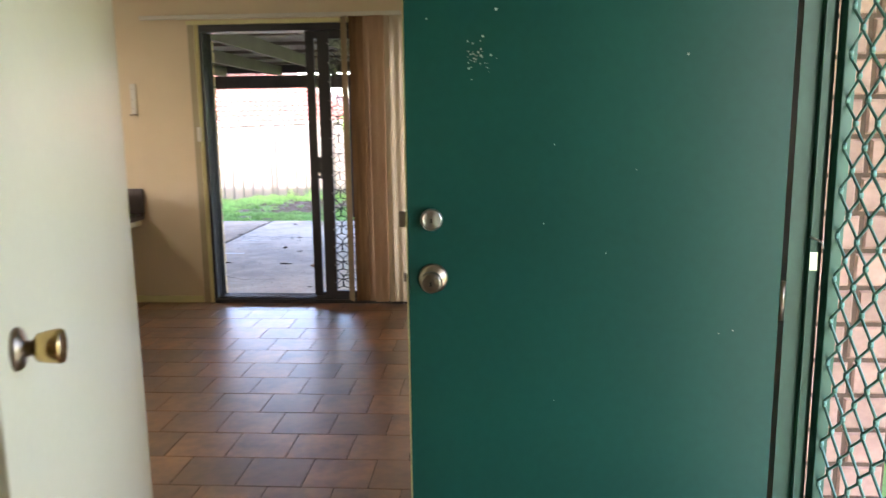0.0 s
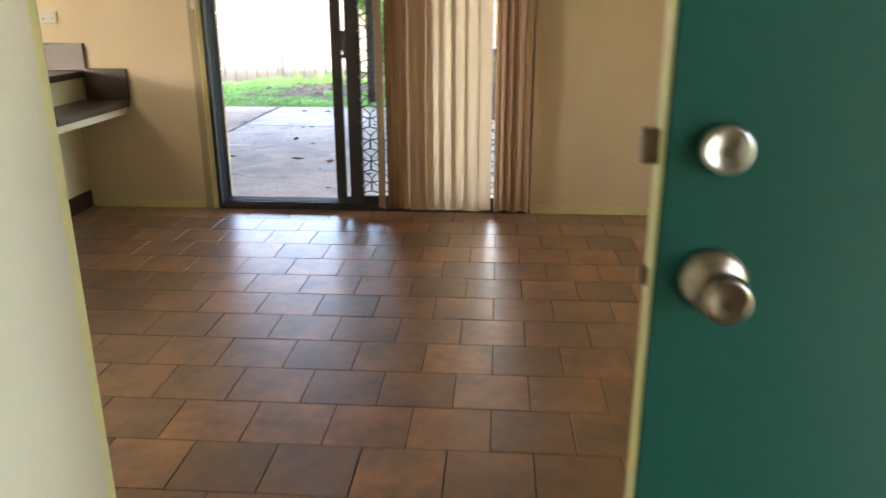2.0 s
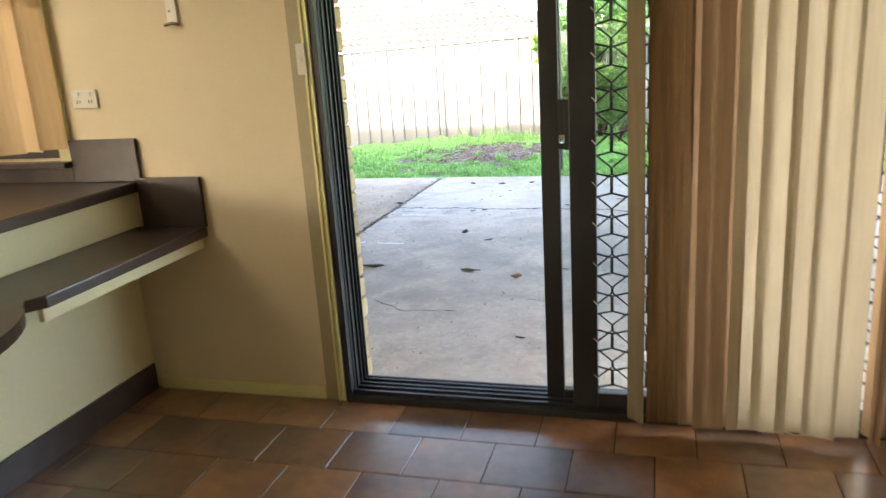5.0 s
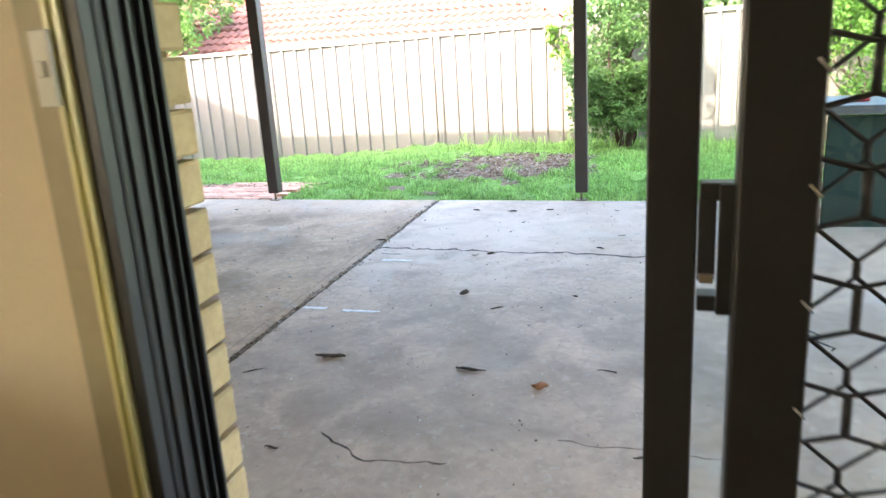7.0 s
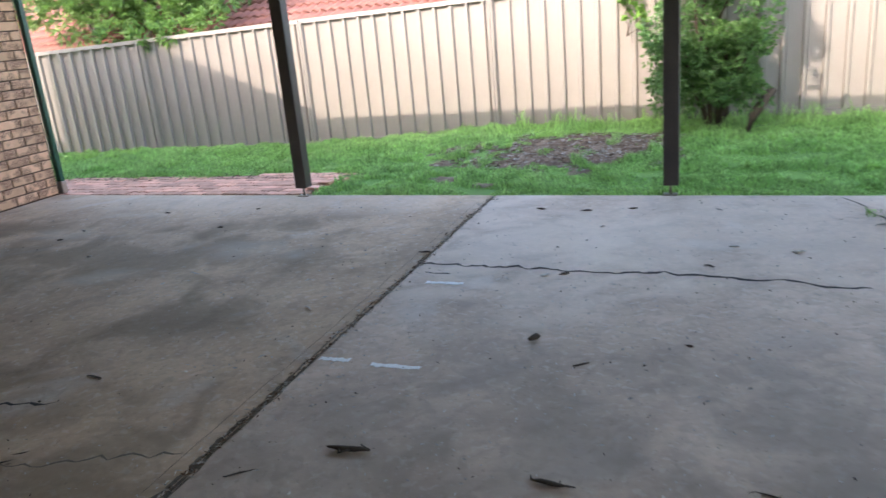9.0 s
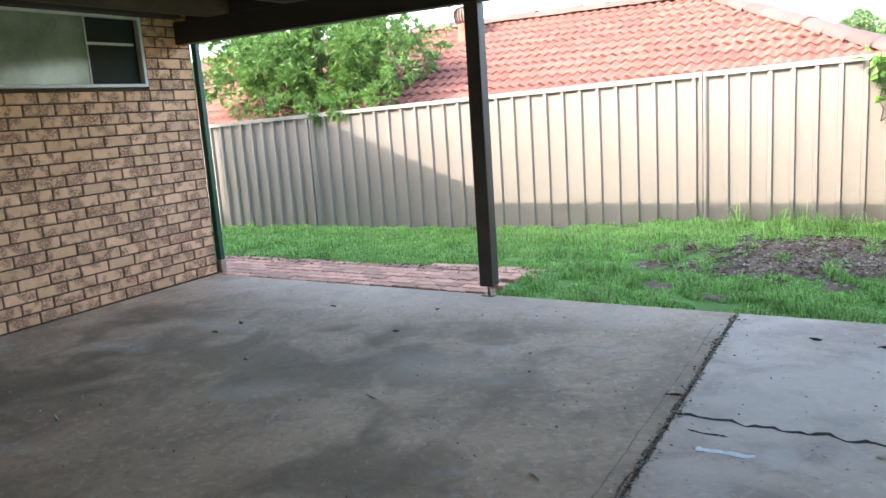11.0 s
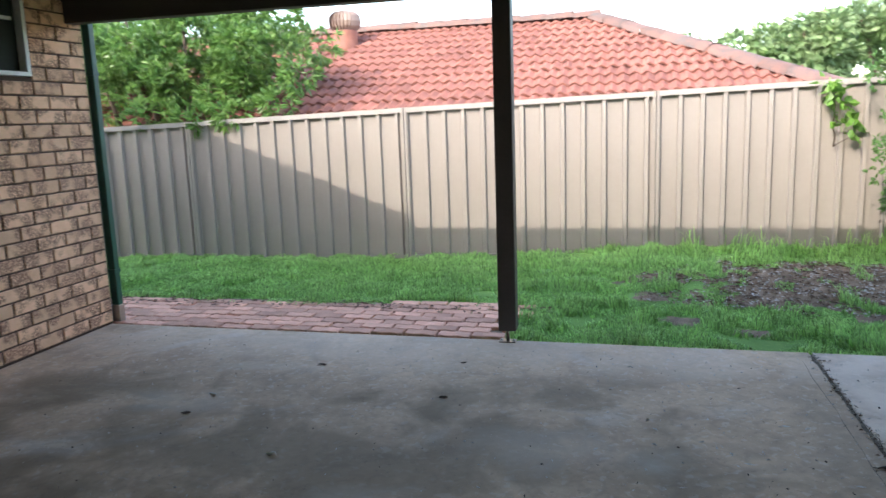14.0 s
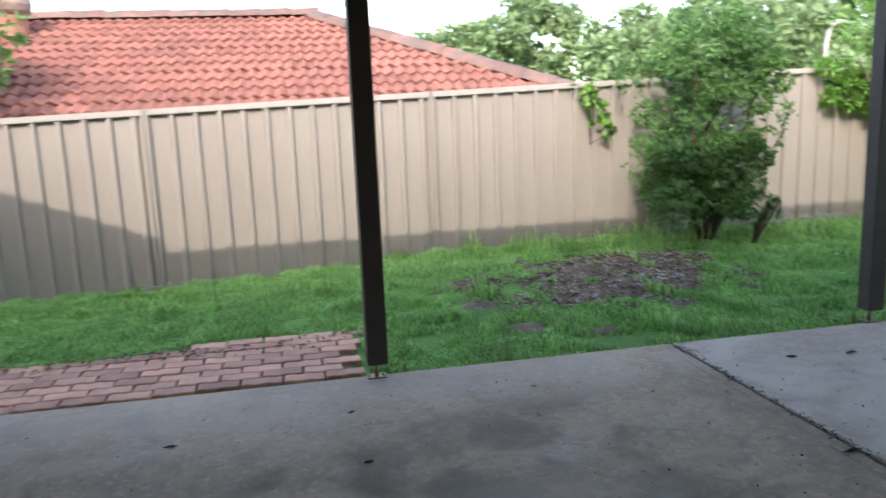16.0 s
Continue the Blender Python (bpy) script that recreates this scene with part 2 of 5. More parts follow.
SLAB = -0.085
stain_concrete(CONCRETE)
stain_concrete(CONCRETE_BROWN)
# stains; the wide one by the house also paints the roof's shade
for spot in ((-3.5, 4.0, 1.7, 0.62, 4), (-2.75, 4.72, 0.75, 0.26, 20), (-4.75, 3.2, 0.9, 0.5, 0), (-4.9, 4.6, 0.7, 0.3, 10), (-2.6, 1.4, 2.2, 1.0, -10), (-2.2, 3.0, 0.5, 0.3, 30)):
    blotch(CONCRETE_BROWN, *spot, (0.18, 0.135, 0.09), 0.6)
for spot in ((-4.14, 5.0, 0.28, 0.09, 10), (-4.35, 4.45, 0.35, 0.16, 0), (-3.2, 3.55, 0.3, 0.12, 30), (-2.45, 4.2, 0.35, 0.2, 0)):
    blotch(CONCRETE_BROWN, *spot, (0.62, 0.54, 0.45), 0.32)
# small stains; the first three, wide ones paint the verandah's shade near the house
for spot in ((0.4, 1.5, 2.8, 1.5, 6), (1.5, 2.6, 1.2, 0.8, 20), (-0.5, 2.2, 0.8, 0.8, 0), (0.35, 2.9, 0.6, 0.22, 10), (0.9, 2.3, 0.5, 0.25, -10), (-0.2, 1.6, 0.7, 0.2, 0), (1.0, 4.5, 0.6, 0.15, 0)):
    blotch(CONCRETE, *spot, (0.27, 0.21, 0.165), 0.34)
# pale patches paint the stronger daylight on the slab's outer part
for spot in ((0.3, 4.7, 3.0, 1.1, -3), (-0.6, 4.2, 1.0, 0.9, 0)):
    blotch(CONCRETE, *spot, (0.82, 0.68, 0.55), 0.38)
# the same daylight painted along the left slab's outer edge
blotch(CONCRETE_BROWN, -3.3, 5.45, 2.6, 0.35, 0, (0.70, 0.57, 0.45), 0.4)
CRACK = mat("crack_shadow_dirt", (0.025, 0.02, 0.016), (0.05, 0.04, 0.032), rough=0.95, scale=30, fine=120, bump=0.3)
JOINT = mat("joint_dirt", (0.10, 0.08, 0.058), (0.20, 0.16, 0.12), rough=0.95, scale=30, fine=120, bump=0.6)
PAINT_MARK = mat("white_paint_mark", (0.92, 0.92, 0.92), (0.80, 0.80, 0.79), rough=0.7, scale=30, bump=0.1)
BEAM = mat("dark_stained_timber", (0.032, 0.026, 0.024), (0.048, 0.038, 0.034), rough=0.6, scale=3, fine=40, bump=0.3, stretch=(1, 1, 1))
POST_PAINT = mat("charcoal_post_paint", (0.050, 0.041, 0.038), (0.075, 0.060, 0.055), rough=0.5, scale=5, fine=60, bump=0.15)
RAFTER = mat("brown_rafter_timber", (0.11, 0.083, 0.06), (0.075, 0.055, 0.04), rough=0.7, scale=4, fine=40, bump=0.2)
SHEET = mat("roof_sheet_underside", (0.20, 0.16, 0.13), (0.14, 0.11, 0.09), rough=0.6, scale=3, bump=0.1)
BRICK = mat("mottled_brick", (0.80, 0.48, 0.305), (0.66, 0.375, 0.23), rough=0.85, scale=12, fine=70, bump=0.5, per_object=0.13, dist=0.006)


def mottle(m):
    """Dark burnt flecks, gathered into a blotch on some bricks."""
    t = m.node_tree
    p = t.nodes["Principled BSDF"]
    src = p.inputs["Base Color"].links[0].from_socket
    co, info, off = t.nodes.new("ShaderNodeTexCoord"), t.nodes.new("ShaderNodeObjectInfo"), t.nodes.new("ShaderNodeVectorMath")
    off.operation = "MULTIPLY_ADD"
    t.links.new(info.outputs["Random"], off.inputs[0])
    off.inputs[1].default_value = (91.0, 47.0, 23.0)
    t.links.new(co.outputs["Object"], off.inputs[2])
    vals = []
    for scale, lo, hi, detail in ((85.0, 0.40, 0.52, 3), (9.0, 0.45, 0.55, 1)):
        n, r = t.nodes.new("ShaderNodeTexNoise"), t.nodes.new("ShaderNodeMapRange")
        n.inputs["Scale"].default_value, n.inputs["Detail"].default_value = scale, detail
        t.links.new(off.outputs[0], n.inputs["Vector"])
        r.inputs["From Min"].default_value, r.inputs["From Max"].default_value = lo, hi
        t.links.new(n.outputs["Fac"], r.inputs["Value"])
        vals.append(r)
    mul, x = t.nodes.new("ShaderNodeMath"), t.nodes.new("ShaderNodeMix")
    mul.operation = "MULTIPLY"
    t.links.new(vals[0].outputs[0], mul.inputs[0])
    t.links.new(vals[1].outputs[0], mul.inputs[1])
    x.data_type = "RGBA"
    t.links.new(mul.outputs[0], x.inputs["Factor"])
    t.links.new(src, x.inputs["A"])
    x.inputs["B"].default_value = (0.30, 0.16, 0.105, 1)
    t.links.new(x.outputs["Result"], p.inputs["Base Color"])


mottle(BRICK)
BRICK_YEL = mat("cream_brick", (0.50, 0.37, 0.20), (0.36, 0.25, 0.13), rough=0.85, scale=9, fine=60, bump=0.5, per_object=0.12, dist=0.006)
BRICK_PINK = mat("pink_brick", (0.42, 0.255, 0.20), (0.28, 0.165, 0.13), rough=0.85, scale=12, fine=70, bump=0.5, per_object=0.12, dist=0.006)
BRICK_TAN = mat("tan_brick", (0.27, 0.185, 0.13), (0.15, 0.10, 0.07), rough=0.85, scale=10, fine=70, bump=0.5, per_object=0.15, dist=0.006)
MORTAR = mat("brown_mortar", (0.105, 0.062, 0.042), (0.065, 0.04, 0.028), rough=0.95, scale=20, fine=120, bump=0.5)
PAVER = mat("red_paver", (0.82, 0.44, 0.30), (0.56, 0.29, 0.20), rough=0.85, scale=7, fine=60, bump=0.4, per_object=0.26, dist=0.006)
FENCE = mat("beige_fence_sheet", (0.288, 0.252, 0.222), (0.262, 0.227, 0.200), rough=0.55, scale=1.5, fine=30, bump=0.03)
FENCE_CAP = mat("pale_fence_rail", (0.36, 0.33, 0.30), (0.31, 0.28, 0.25), rough=0.42, scale=3, bump=0.03)
ROOF_TILE = mat("red_roof_tile", (0.27, 0.098, 0.070), (0.17, 0.068, 0.052), rough=0.7, scale=6, fine=40, bump=0.25, per_object=0.2)
ROOF_LIP = mat("weathered_tile_edge", (0.27, 0.105, 0.078), (0.17, 0.08, 0.062), rough=0.9, scale=12, bump=0.2)
ROOF_RIDGE = mat("weathered_ridge_tile", (0.21, 0.105, 0.080), (0.10, 0.082, 0.074), rough=0.8, scale=5, fine=40, bump=0.3, per_object=0.15)
ROOF_UNDER = mat("roof_lining", (0.20, 0.07, 0.05), rough=0.9, bump=0)
GRASS = leafy("grass_blades", (0.44, 0.66, 0.23), (0.28, 0.48, 0.14), 0.58, vary=0.45)
GROUND = mat("lawn_soil", (0.18, 0.33, 0.065), (0.10, 0.20, 0.04), rough=0.95, scale=3, fine=40, bump=0.5)
SOIL = mat("dark_soil", (0.31, 0.215, 0.14), (0.135, 0.095, 0.064), rough=0.95, scale=9, fine=60, bump=0.8, dist=0.03)
DRY_LEAF = mat("dry_leaf", (0.16, 0.085, 0.040), (0.07, 0.040, 0.022), rough=0.8, scale=20, bump=0.2, island=0.4)
TWIG = mat("twig_bark", (0.040, 0.028, 0.020), (0.07, 0.05, 0.035), rough=0.9, scale=30, bump=0.3)
PALE_DEBRIS = mat("pale_debris", (0.62, 0.59, 0.53), (0.36, 0.32, 0.27), rough=0.9, scale=30, bump=0.3)
BARK = mat("tree_bark", (0.12, 0.085, 0.06), (0.06, 0.042, 0.03), rough=0.9, scale=12, fine=60, bump=0.7, stretch=(1, 1, 0.3))
LEAF_TREE = leafy("broad_leaf", (0.20, 0.34, 0.085), (0.09, 0.19, 0.045), 0.4, rough=0.35)
LEAF_BUSH = leafy("bush_leaf", (0.17, 0.31, 0.085), (0.075, 0.17, 0.05), 0.38, rough=0.4)
LEAF_VINE = leafy("vine_leaf", (0.20, 0.36, 0.065), (0.10, 0.23, 0.04), 0.4, rough=0.45)
LEAF_FAR = leafy("gum_leaf", (0.22, 0.31, 0.14), (0.14, 0.21, 0.10), 0.3, rough=0.6)
WHITE_METAL = mat("white_window_frame", (0.72, 0.72, 0.70), rough=0.4, bump=0.02)
GLASS = glass_mat("clear_glass")
# grey-green mottle puts the reflected trees into the frosted pane's colour
FROSTED_REFLECTION = mat("frosted_pane_reflection", (0.34, 0.37, 0.32), (0.20, 0.24, 0.19), rough=0.12, scale=6, bump=0.03)
# near-black colour stands in for the unlit room behind the wing window
UNLIT_ROOM = mat("unlit_room_colour", (0.05, 0.055, 0.05), rough=0.8, bump=0)
SLATE_TOP = mat("grey_slab_top", (0.10, 0.11, 0.12), (0.07, 0.075, 0.085), rough=0.5, scale=8, bump=0.1)
RED_CLOTH = mat("faded_red_cloth", (0.5, 0.06, 0.07), rough=0.8, bump=0.2)
TERRACOTTA = mat("rusty_red_paint", (0.33, 0.13, 0.085), (0.22, 0.09, 0.06), rough=0.55, scale=8, bump=0.1)
HOUSE_WALL = mat("neighbour_brick", (0.40, 0.24, 0.16), (0.3, 0.17, 0.11), rough=0.9, scale=10, bump=0.2)

# ---- mesh helpers ----


def box(bm, x0, x1, y0, y1, z0, z1, bevel=0.0, m=None):
    r = bmesh.ops.create_cube(bm, size=1.0)
    vs = r["verts"]
    bmesh.ops.transform(bm, verts=vs, matrix=Matrix.Translation(((x0 + x1) / 2, (y0 + y1) / 2, (z0 + z1) / 2)) @ Matrix.Diagonal((x1 - x0, y1 - y0, z1 - z0, 1)))
    if bevel:
        es = list({e for v in vs for e in v.link_edges})
        r = bmesh.ops.bevel(bm, geom=es, offset=bevel, segments=2, affect="EDGES", profile=0.5)
        vs = list({v for v in r["verts"]} | {v for v in vs if v.is_valid})
    if m is not None:
        bmesh.ops.transform(bm, verts=[v for v in vs if v.is_valid], matrix=m)
    return bm


def tube(bm, pts, radii, n=8, cap=True):
    """A round bar through pts."""
    pts = [Vector(p) for p in pts]
    if not hasattr(radii, "__len__"):
        radii = [radii] * len(pts)
    rings = []
    for i, p in enumerate(pts):
        d = (pts[min(i + 1, len(pts) - 1)] - pts[max(i - 1, 0)]).normalized()
        u = d.cross(Vector((0, 0, 1)) if abs(d.z) < 0.9 else Vector((1, 0, 0))).normalized()
        v = d.cross(u)
        rings.append([bm.verts.new(p + radii[i] * (math.cos(2 * math.pi * k / n) * u + math.sin(2 * math.pi * k / n) * v)) for k in range(n)])
    for a, b in zip(rings, rings[1:]):
        for k in range(n):
            f = bm.faces.new((a[k], a[(k + 1) % n], b[(k + 1) % n], b[k]))
            f.smooth = True
    if cap:
        bm.faces.new(rings[0][::-1])
        bm.faces.new(rings[-1])
    return bm


def lathe(bm, profile, n=24, m=None):
    """Turn (radius, height) pairs about z."""
    rings = [[bm.verts.new((r * math.cos(2 * math.pi * k / n), r * math.sin(2 * math.pi * k / n), z)) for k in range(n)] for r, z in profile]
    for a, b in zip(rings, rings[1:]):
        for k in range(n):
            f = bm.faces.new((a[k], a[(k + 1) % n], b[(k + 1) % n], b[k]))
            f.smooth = True
    bm.faces.new(rings[0][::-1])
    bm.faces.new(rings[-1])
    if m is not None:
        bmesh.ops.transform(bm, verts=[v for r in rings for v in r], matrix=m)
    return bm


def prism(bm, outline, z0, z1):
    """Stand an outline of (x, y) up between two heights."""
    lo = [bm.verts.new((x, y, z0)) for x, y in outline]
    hi = [bm.verts.new((x, y, z1)) for x, y in outline]
    bm.faces.new(lo[::-1])
    bm.faces.new(hi)
    k = len(outline)
    for i in range(k):
        bm.faces.new((lo[i], lo[(i + 1) % k], hi[(i + 1) % k], hi[i]))
    return bm


def to_mesh(name, bm, material):
    bmesh.ops.recalc_face_normals(bm, faces=bm.faces)
    me = bpy.data.meshes.new(name)
    bm.to_mesh(me)
    bm.free()
    me.materials.append(material)
    return me


def part(name, bm, material, parent, label=""):
    ob = new(name, to_mesh(name, bm, material))
    ob.parent = parent
    return tagged(ob, label)


def solid(name, bm, material, label, category, group="", kind=""):
    return tagged(new(name, to_mesh(name, bm, material)), label, category, group, kind)


def thing(name, m, label, category, group="", kind=""):
    ob = new(name)
    ob.matrix_basis = m
    ob.empty_display_size = 0.1
    return tagged(ob, label, category, group, kind)


def raw(name, verts, faces, material, smooth=False):
    me = bpy.data.meshes.new(name)
    me.from_pydata(verts, [], faces)
    me.materials.append(material)
    if smooth:
        me.polygons.foreach_set("use_smooth", [True] * len(me.polygons))
    me.update()
    return me


def pieces(name, me, parent, poses):
    """Objects of their own on one mesh, under a parent."""
    for m in poses:
        ob = new(name, me)
        ob.parent = parent
        ob.matrix_basis = m


def B():
    return bmesh.new()

# ---- the house: walls, floor, ceiling ----
RW = 2.90                                     # inner face of the room's right wall


def structure(name, boxes, material, label, category):
    b = B()
    for x in boxes:
        box(b, *x)
    return solid(name, b, material, label, category, kind="structure")


structure("wall_rear", [(-3.3, -2.62, 0, 0.14, 0, 2.45), (-2.62, -1.2, 0, 0.14, 0, 1.0), (-2.62, -1.2, 0, 0.14, 2.06, 2.45), (-1.2, -0.037, 0, 0.14, 0, 2.45), (-0.037, 2.07, 0, 0.14, 2.17, 2.45), (2.07, 3.0, 0, 0.14, 0, 2.45)],
          PLASTER, "cream painted plaster wall with the sliding door", "wall")
structure("wall_right", [(RW, RW + 0.03, -4.09, 0, 0, 2.45), (RW, RW + 0.03, -5.06, -4.09, 2.12, 2.45), (RW, RW + 0.03, -7.0, -5.06, 0, 2.45)], PLASTER, "warm cream painted plaster wall", "wall")
# unseen opening from y -4.7 to -3.2, added for the side fill lamp
structure("wall_left", [(-3.42, -3.3, -7.0, -4.7, 0, 2.45), (-3.42, -3.3, -4.7, -3.2, 0, 0.95), (-3.42, -3.3, -4.7, -3.2, 2.1, 2.45), (-3.42, -3.3, -3.2, 0.14, 0, 2.45)], PLASTER, "cream painted kitchen wall", "wall")
structure("wall_front", [(-3.3, RW, -7.12, -7.0, 0, 2.45)], PLASTER, "cream painted front wall of the house", "wall")
structure("wall_hall", [(1.02, 1.15, -3.93, -3.765, 0, 2.45), (1.02, 1.15, -5.05, -3.93, 2.12, 2.45), (1.02, 1.15, -7.0, -5.05, 0, 2.45), (-3.3, 1.02, -5.2, -5.08, 0, 2.45)], PLASTER, "cream hall wall that ends beside an inner door", "wall")
structure("ceiling", [(-3.42, RW + 0.12, -7.12, 0.14, 2.45, 2.55)], CEIL, "off-white plaster ceiling", "ceiling")
structure("brick_skin_rear", [(-5.6, -2.62, 0.15, 0.26, -0.3, 2.45), (-2.62, -1.2, 0.15, 0.26, -0.3, 0.97), (-2.62, -1.2, 0.15, 0.26, 2.08, 2.45), (-1.2, -0.055, 0.15, 0.245, -0.3, 2.45), (-0.055, 2.12, 0.15, 0.26, 2.19, 2.45), (2.12, 5.5, 0.15, 0.26, -0.3, 2.45)], BRICK_YEL, "cream brick outer wall", "wall")
structure("brick_skin_right", [(2.932, 3.14, -4.09, 0.148, -0.3, 2.45), (2.932, 3.14, -7.1, -5.06, -0.3, 2.45), (2.932, 3.14, -5.06, -4.09, 2.12, 2.45)], MORTAR, "brick outer wall beside the entry", "wall")
structure("baseboard", [(-0.9, -0.126, -0.012, -0.001, 0.0, 0.055), (2.07, RW, -0.012, -0.001, 0, 0.055), (RW - 0.012, RW - 0.001, -4.05, -0.013, 0, 0.055)], CREAM_GLOSS, "low cream painted skirting board", "baseboard")
structure("door_lining", [(-0.118, -0.066, -0.012, -0.001, 0, 2.17)], SHADED_TRIM, "dull tan timber lining of the sliding door, its shade put into the colour", "trim")
structure("door_architrave", [(-0.0655, -0.056, -0.018, -0.001, 0, 2.17), (-0.0555, -0.046, -0.009, -0.001, 0, 2.17), (-0.0455, -0.0365, -0.018, -0.001, 0, 2.17), (-0.125, 2.10, -0.016, -0.001, 2.171, 2.2)], CREAM_GLOSS, "cream gloss timber trim of the sliding door", "trim")
structure("window_architrave", [(-1.205, -1.15, -0.016, -0.001, 1.0, 2.1), (-2.67, -1.206, -0.016, -0.001, 2.055, 2.1)], CREAM_GLOSS, "cream gloss timber trim of the kitchen window", "trim")
structure("hall_architrave", [(1.151, 1.172, -3.90, -3.768, 0, 2.12), (1.02, 1.15, -3.764, -3.752, 0, 2.12)], CREAM_GLOSS, "yellowish cream gloss door trim", "trim")
structure("porch_slab", [(3.145, 5.2, -6.6, -3.0, -0.25, -0.09)], CONCRETE, "grey concrete porch slab outside the entry", "pavement")

floor = structure("floor", [(-3.3, RW + 0.09, -7.0, 0.14, -0.12, -0.004)], GROUT, "glossy brown terracotta tile floor with dark joints", "floor")

# ---- sliding door ----
slider = thing("sliding_door", pose(0, 0, 0), "dark bronze aluminium sliding glass door standing open", "door")
b = B()
for x in [(-0.036, -0.010, -0.008, 0.03), (-0.0335, -0.010, 0.031, 0.148), (-0.0095, -0.006, 0.020, 0.026), (-0.0095, -0.002, 0.045, 0.053), (-0.0095, 0.0, 0.085, 0.093), (-0.0095, 0.003, 0.115, 0.121), (-0.0095, 0.006, 0.137, 0.146)]:
    box(b, x[0], x[1], x[2], x[3], 0.0, 2.165, 0.002)
part("jamb", b, BRONZE, slider)
b = B()
box(b, -0.024, 2.05, -0.024, 0.145, 0.0, 0.03, 0.002)
for y in (0.0, 0.04, 0.075, 0.11, 0.135):
    box(b, -0.006, 2.03, y, y + 0.008, 0.03, 0.046)
part("sill_track", b, BRONZE, slider)
b = B()
box(b, -0.024, 2.05, -0.024, 0.145, 2.115, 2.165, 0.002)
part("head_track", b, BRONZE, slider)
b = B()
box(b, 2.045, 2.065, 0.031, 0.145, 0.03, 2.115, 0.002)
part("jamb", b, BRONZE, slider)
panel = part("glass_panel", box(box(B(), 0.77, 0.835, 0.06, 0.095, 0.045, 2.115, 0.003), 1.99, 2.04, 0.06, 0.095, 0.045, 2.115, 0.003), BRONZE, slider)
part("bottom_rail", box(B(), 0.835, 1.99, 0.06, 0.095, 0.045, 0.075, 0.003), BRONZE, panel)
part("top_rail", box(B(), 0.835, 1.99, 0.06, 0.095, 2.06, 2.115, 0.003), BRONZE, panel)
pane = part("pane", box(B(), 0.835, 1.99, 0.075, 0.08, 0.075, 2.06), GLASS, panel, "slightly dusty clear glass")
pane.visible_shadow = False
b = B()
box(b, 0.836, 0.858, 0.050, 0.072, 1.030, 1.140, 0.001)
part("lock_block", b, BRONZE, panel)
b = B()
box(b, 0.8585, 0.882, 0.022, 0.034, 0.992, 1.162, 0.002)
box(b, 0.836, 0.882, 0.0345, 0.066, 0.992, 1.014, 0.002)
box(b, 0.836, 0.882, 0.0345, 0.066, 1.1405, 1.162, 0.002)
part("pull_handle", b, BRONZE, panel, "black pull bar with an open slot behind it")
part("latch", box(B(), 0.838, 0.856, 0.042, 0.0495, 1.028, 1.040, 0.001), STEEL, panel, "small bright latch")
b = B()
box(b, 0.876, 0.966, -0.006, 0.040, 0.046, 2.114, 0.004)
screen = part("security_screen", box(b, 1.98, 2.04, -0.006, 0.040, 0.046, 2.114, 0.003), BRONZE, slider, "black diamond security grille")
part("bottom_rail", box(B(), 0.966, 1.98, -0.006, 0.030, 0.046, 0.10, 0.003), BRONZE, screen)
part("top_rail", box(B(), 0.966, 1.98, -0.006, 0.030, 2.05, 2.114, 0.003), BRONZE, screen)
for i in range(14):
    part("grille_pin", tube(B(), [(0.967, -0.008, 0.16 + 0.142 * i), (0.954, -0.012, 0.175 + 0.142 * i)], 0.0022, 6), STEEL, screen, "bent wire end of the grille")


def grille(bm, u0, u1, z0, z1, du, dz, bar, place, node=0.0):
    """A diamond grille: zigzag bars in the plane that place(u, z) gives, with upright links at the nodes."""
    cols = int((u1 - u0) / du)
    rows = int((z1 - z0) / dz)
    for i in range(cols + 1):
        for j in range(rows + 1):
            u, z = u0 + i * du, z0 + j * dz + (dz / 2 if i % 2 else 0)
            if node and u <= u1 and z + node <= z1:
                tube(bm, [place(u, z - node / 2), place(u, z + node / 2)], bar * 1.7, 6)
            for s in (-1, 1):
                z2 = z + s * (dz / 2 - node / 2) + s * node / 2
                a, c = (u, z + s * node / 2), (u + du, z2 - s * node / 2)
                if a[0] >= u0 and c[0] <= u1 + 1e-6 and z0 <= min(a[1], c[1]) and max(a[1], c[1]) <= z1:
                    tube(bm, [place(*a), place(*c)], bar, 5, cap=False)
    return bm


part("grille", grille(B(), 0.957, 1.985, 0.09, 2.06, 0.060, 0.142, 0.0036, lambda u, z: (u, 0.006, z), 0.055), BRONZE, screen)
part("grille", grille(B(), 0.957, 1.985, 0.136, 2.06, 0.060, 0.142, 0.0030, lambda u, z: (u, 0.022, z), 0.02), BRONZE, screen)

# ---- vertical blinds ----


def slat(parent, x, y, turn, z0, z1, width, material, curl=0.006):
    """One hanging cloth slat with a slight curl and a stitched hem."""
    c, s = math.cos(radians(turn)), math.sin(radians(turn))
    n = 6
    vs, fs = [], []
    for j in range(9):
        z = z0 + (z1 - z0) * j / 8
        for side in (0, 1):
            for k in range(n + 1):
                u = (k / n - 0.5) * width
                w = curl * (1 - (2 * k / n - 1) ** 2) + (0.0012 if side else 0) + 0.003 * math.sin(z * 3 + x * 17)
                vs.append((x + u * c - w * s, y + u * s + w * c, z))
    row = 2 * (n + 1)
    for j in range(8):
        for k in range(n):
            a = j * row + k
            fs.append((a, a + 1, a + row + 1, a + row))
    me = raw("slat", vs, fs, material, True)
    ob = new("slat", me)
    ob.parent = parent
    return ob


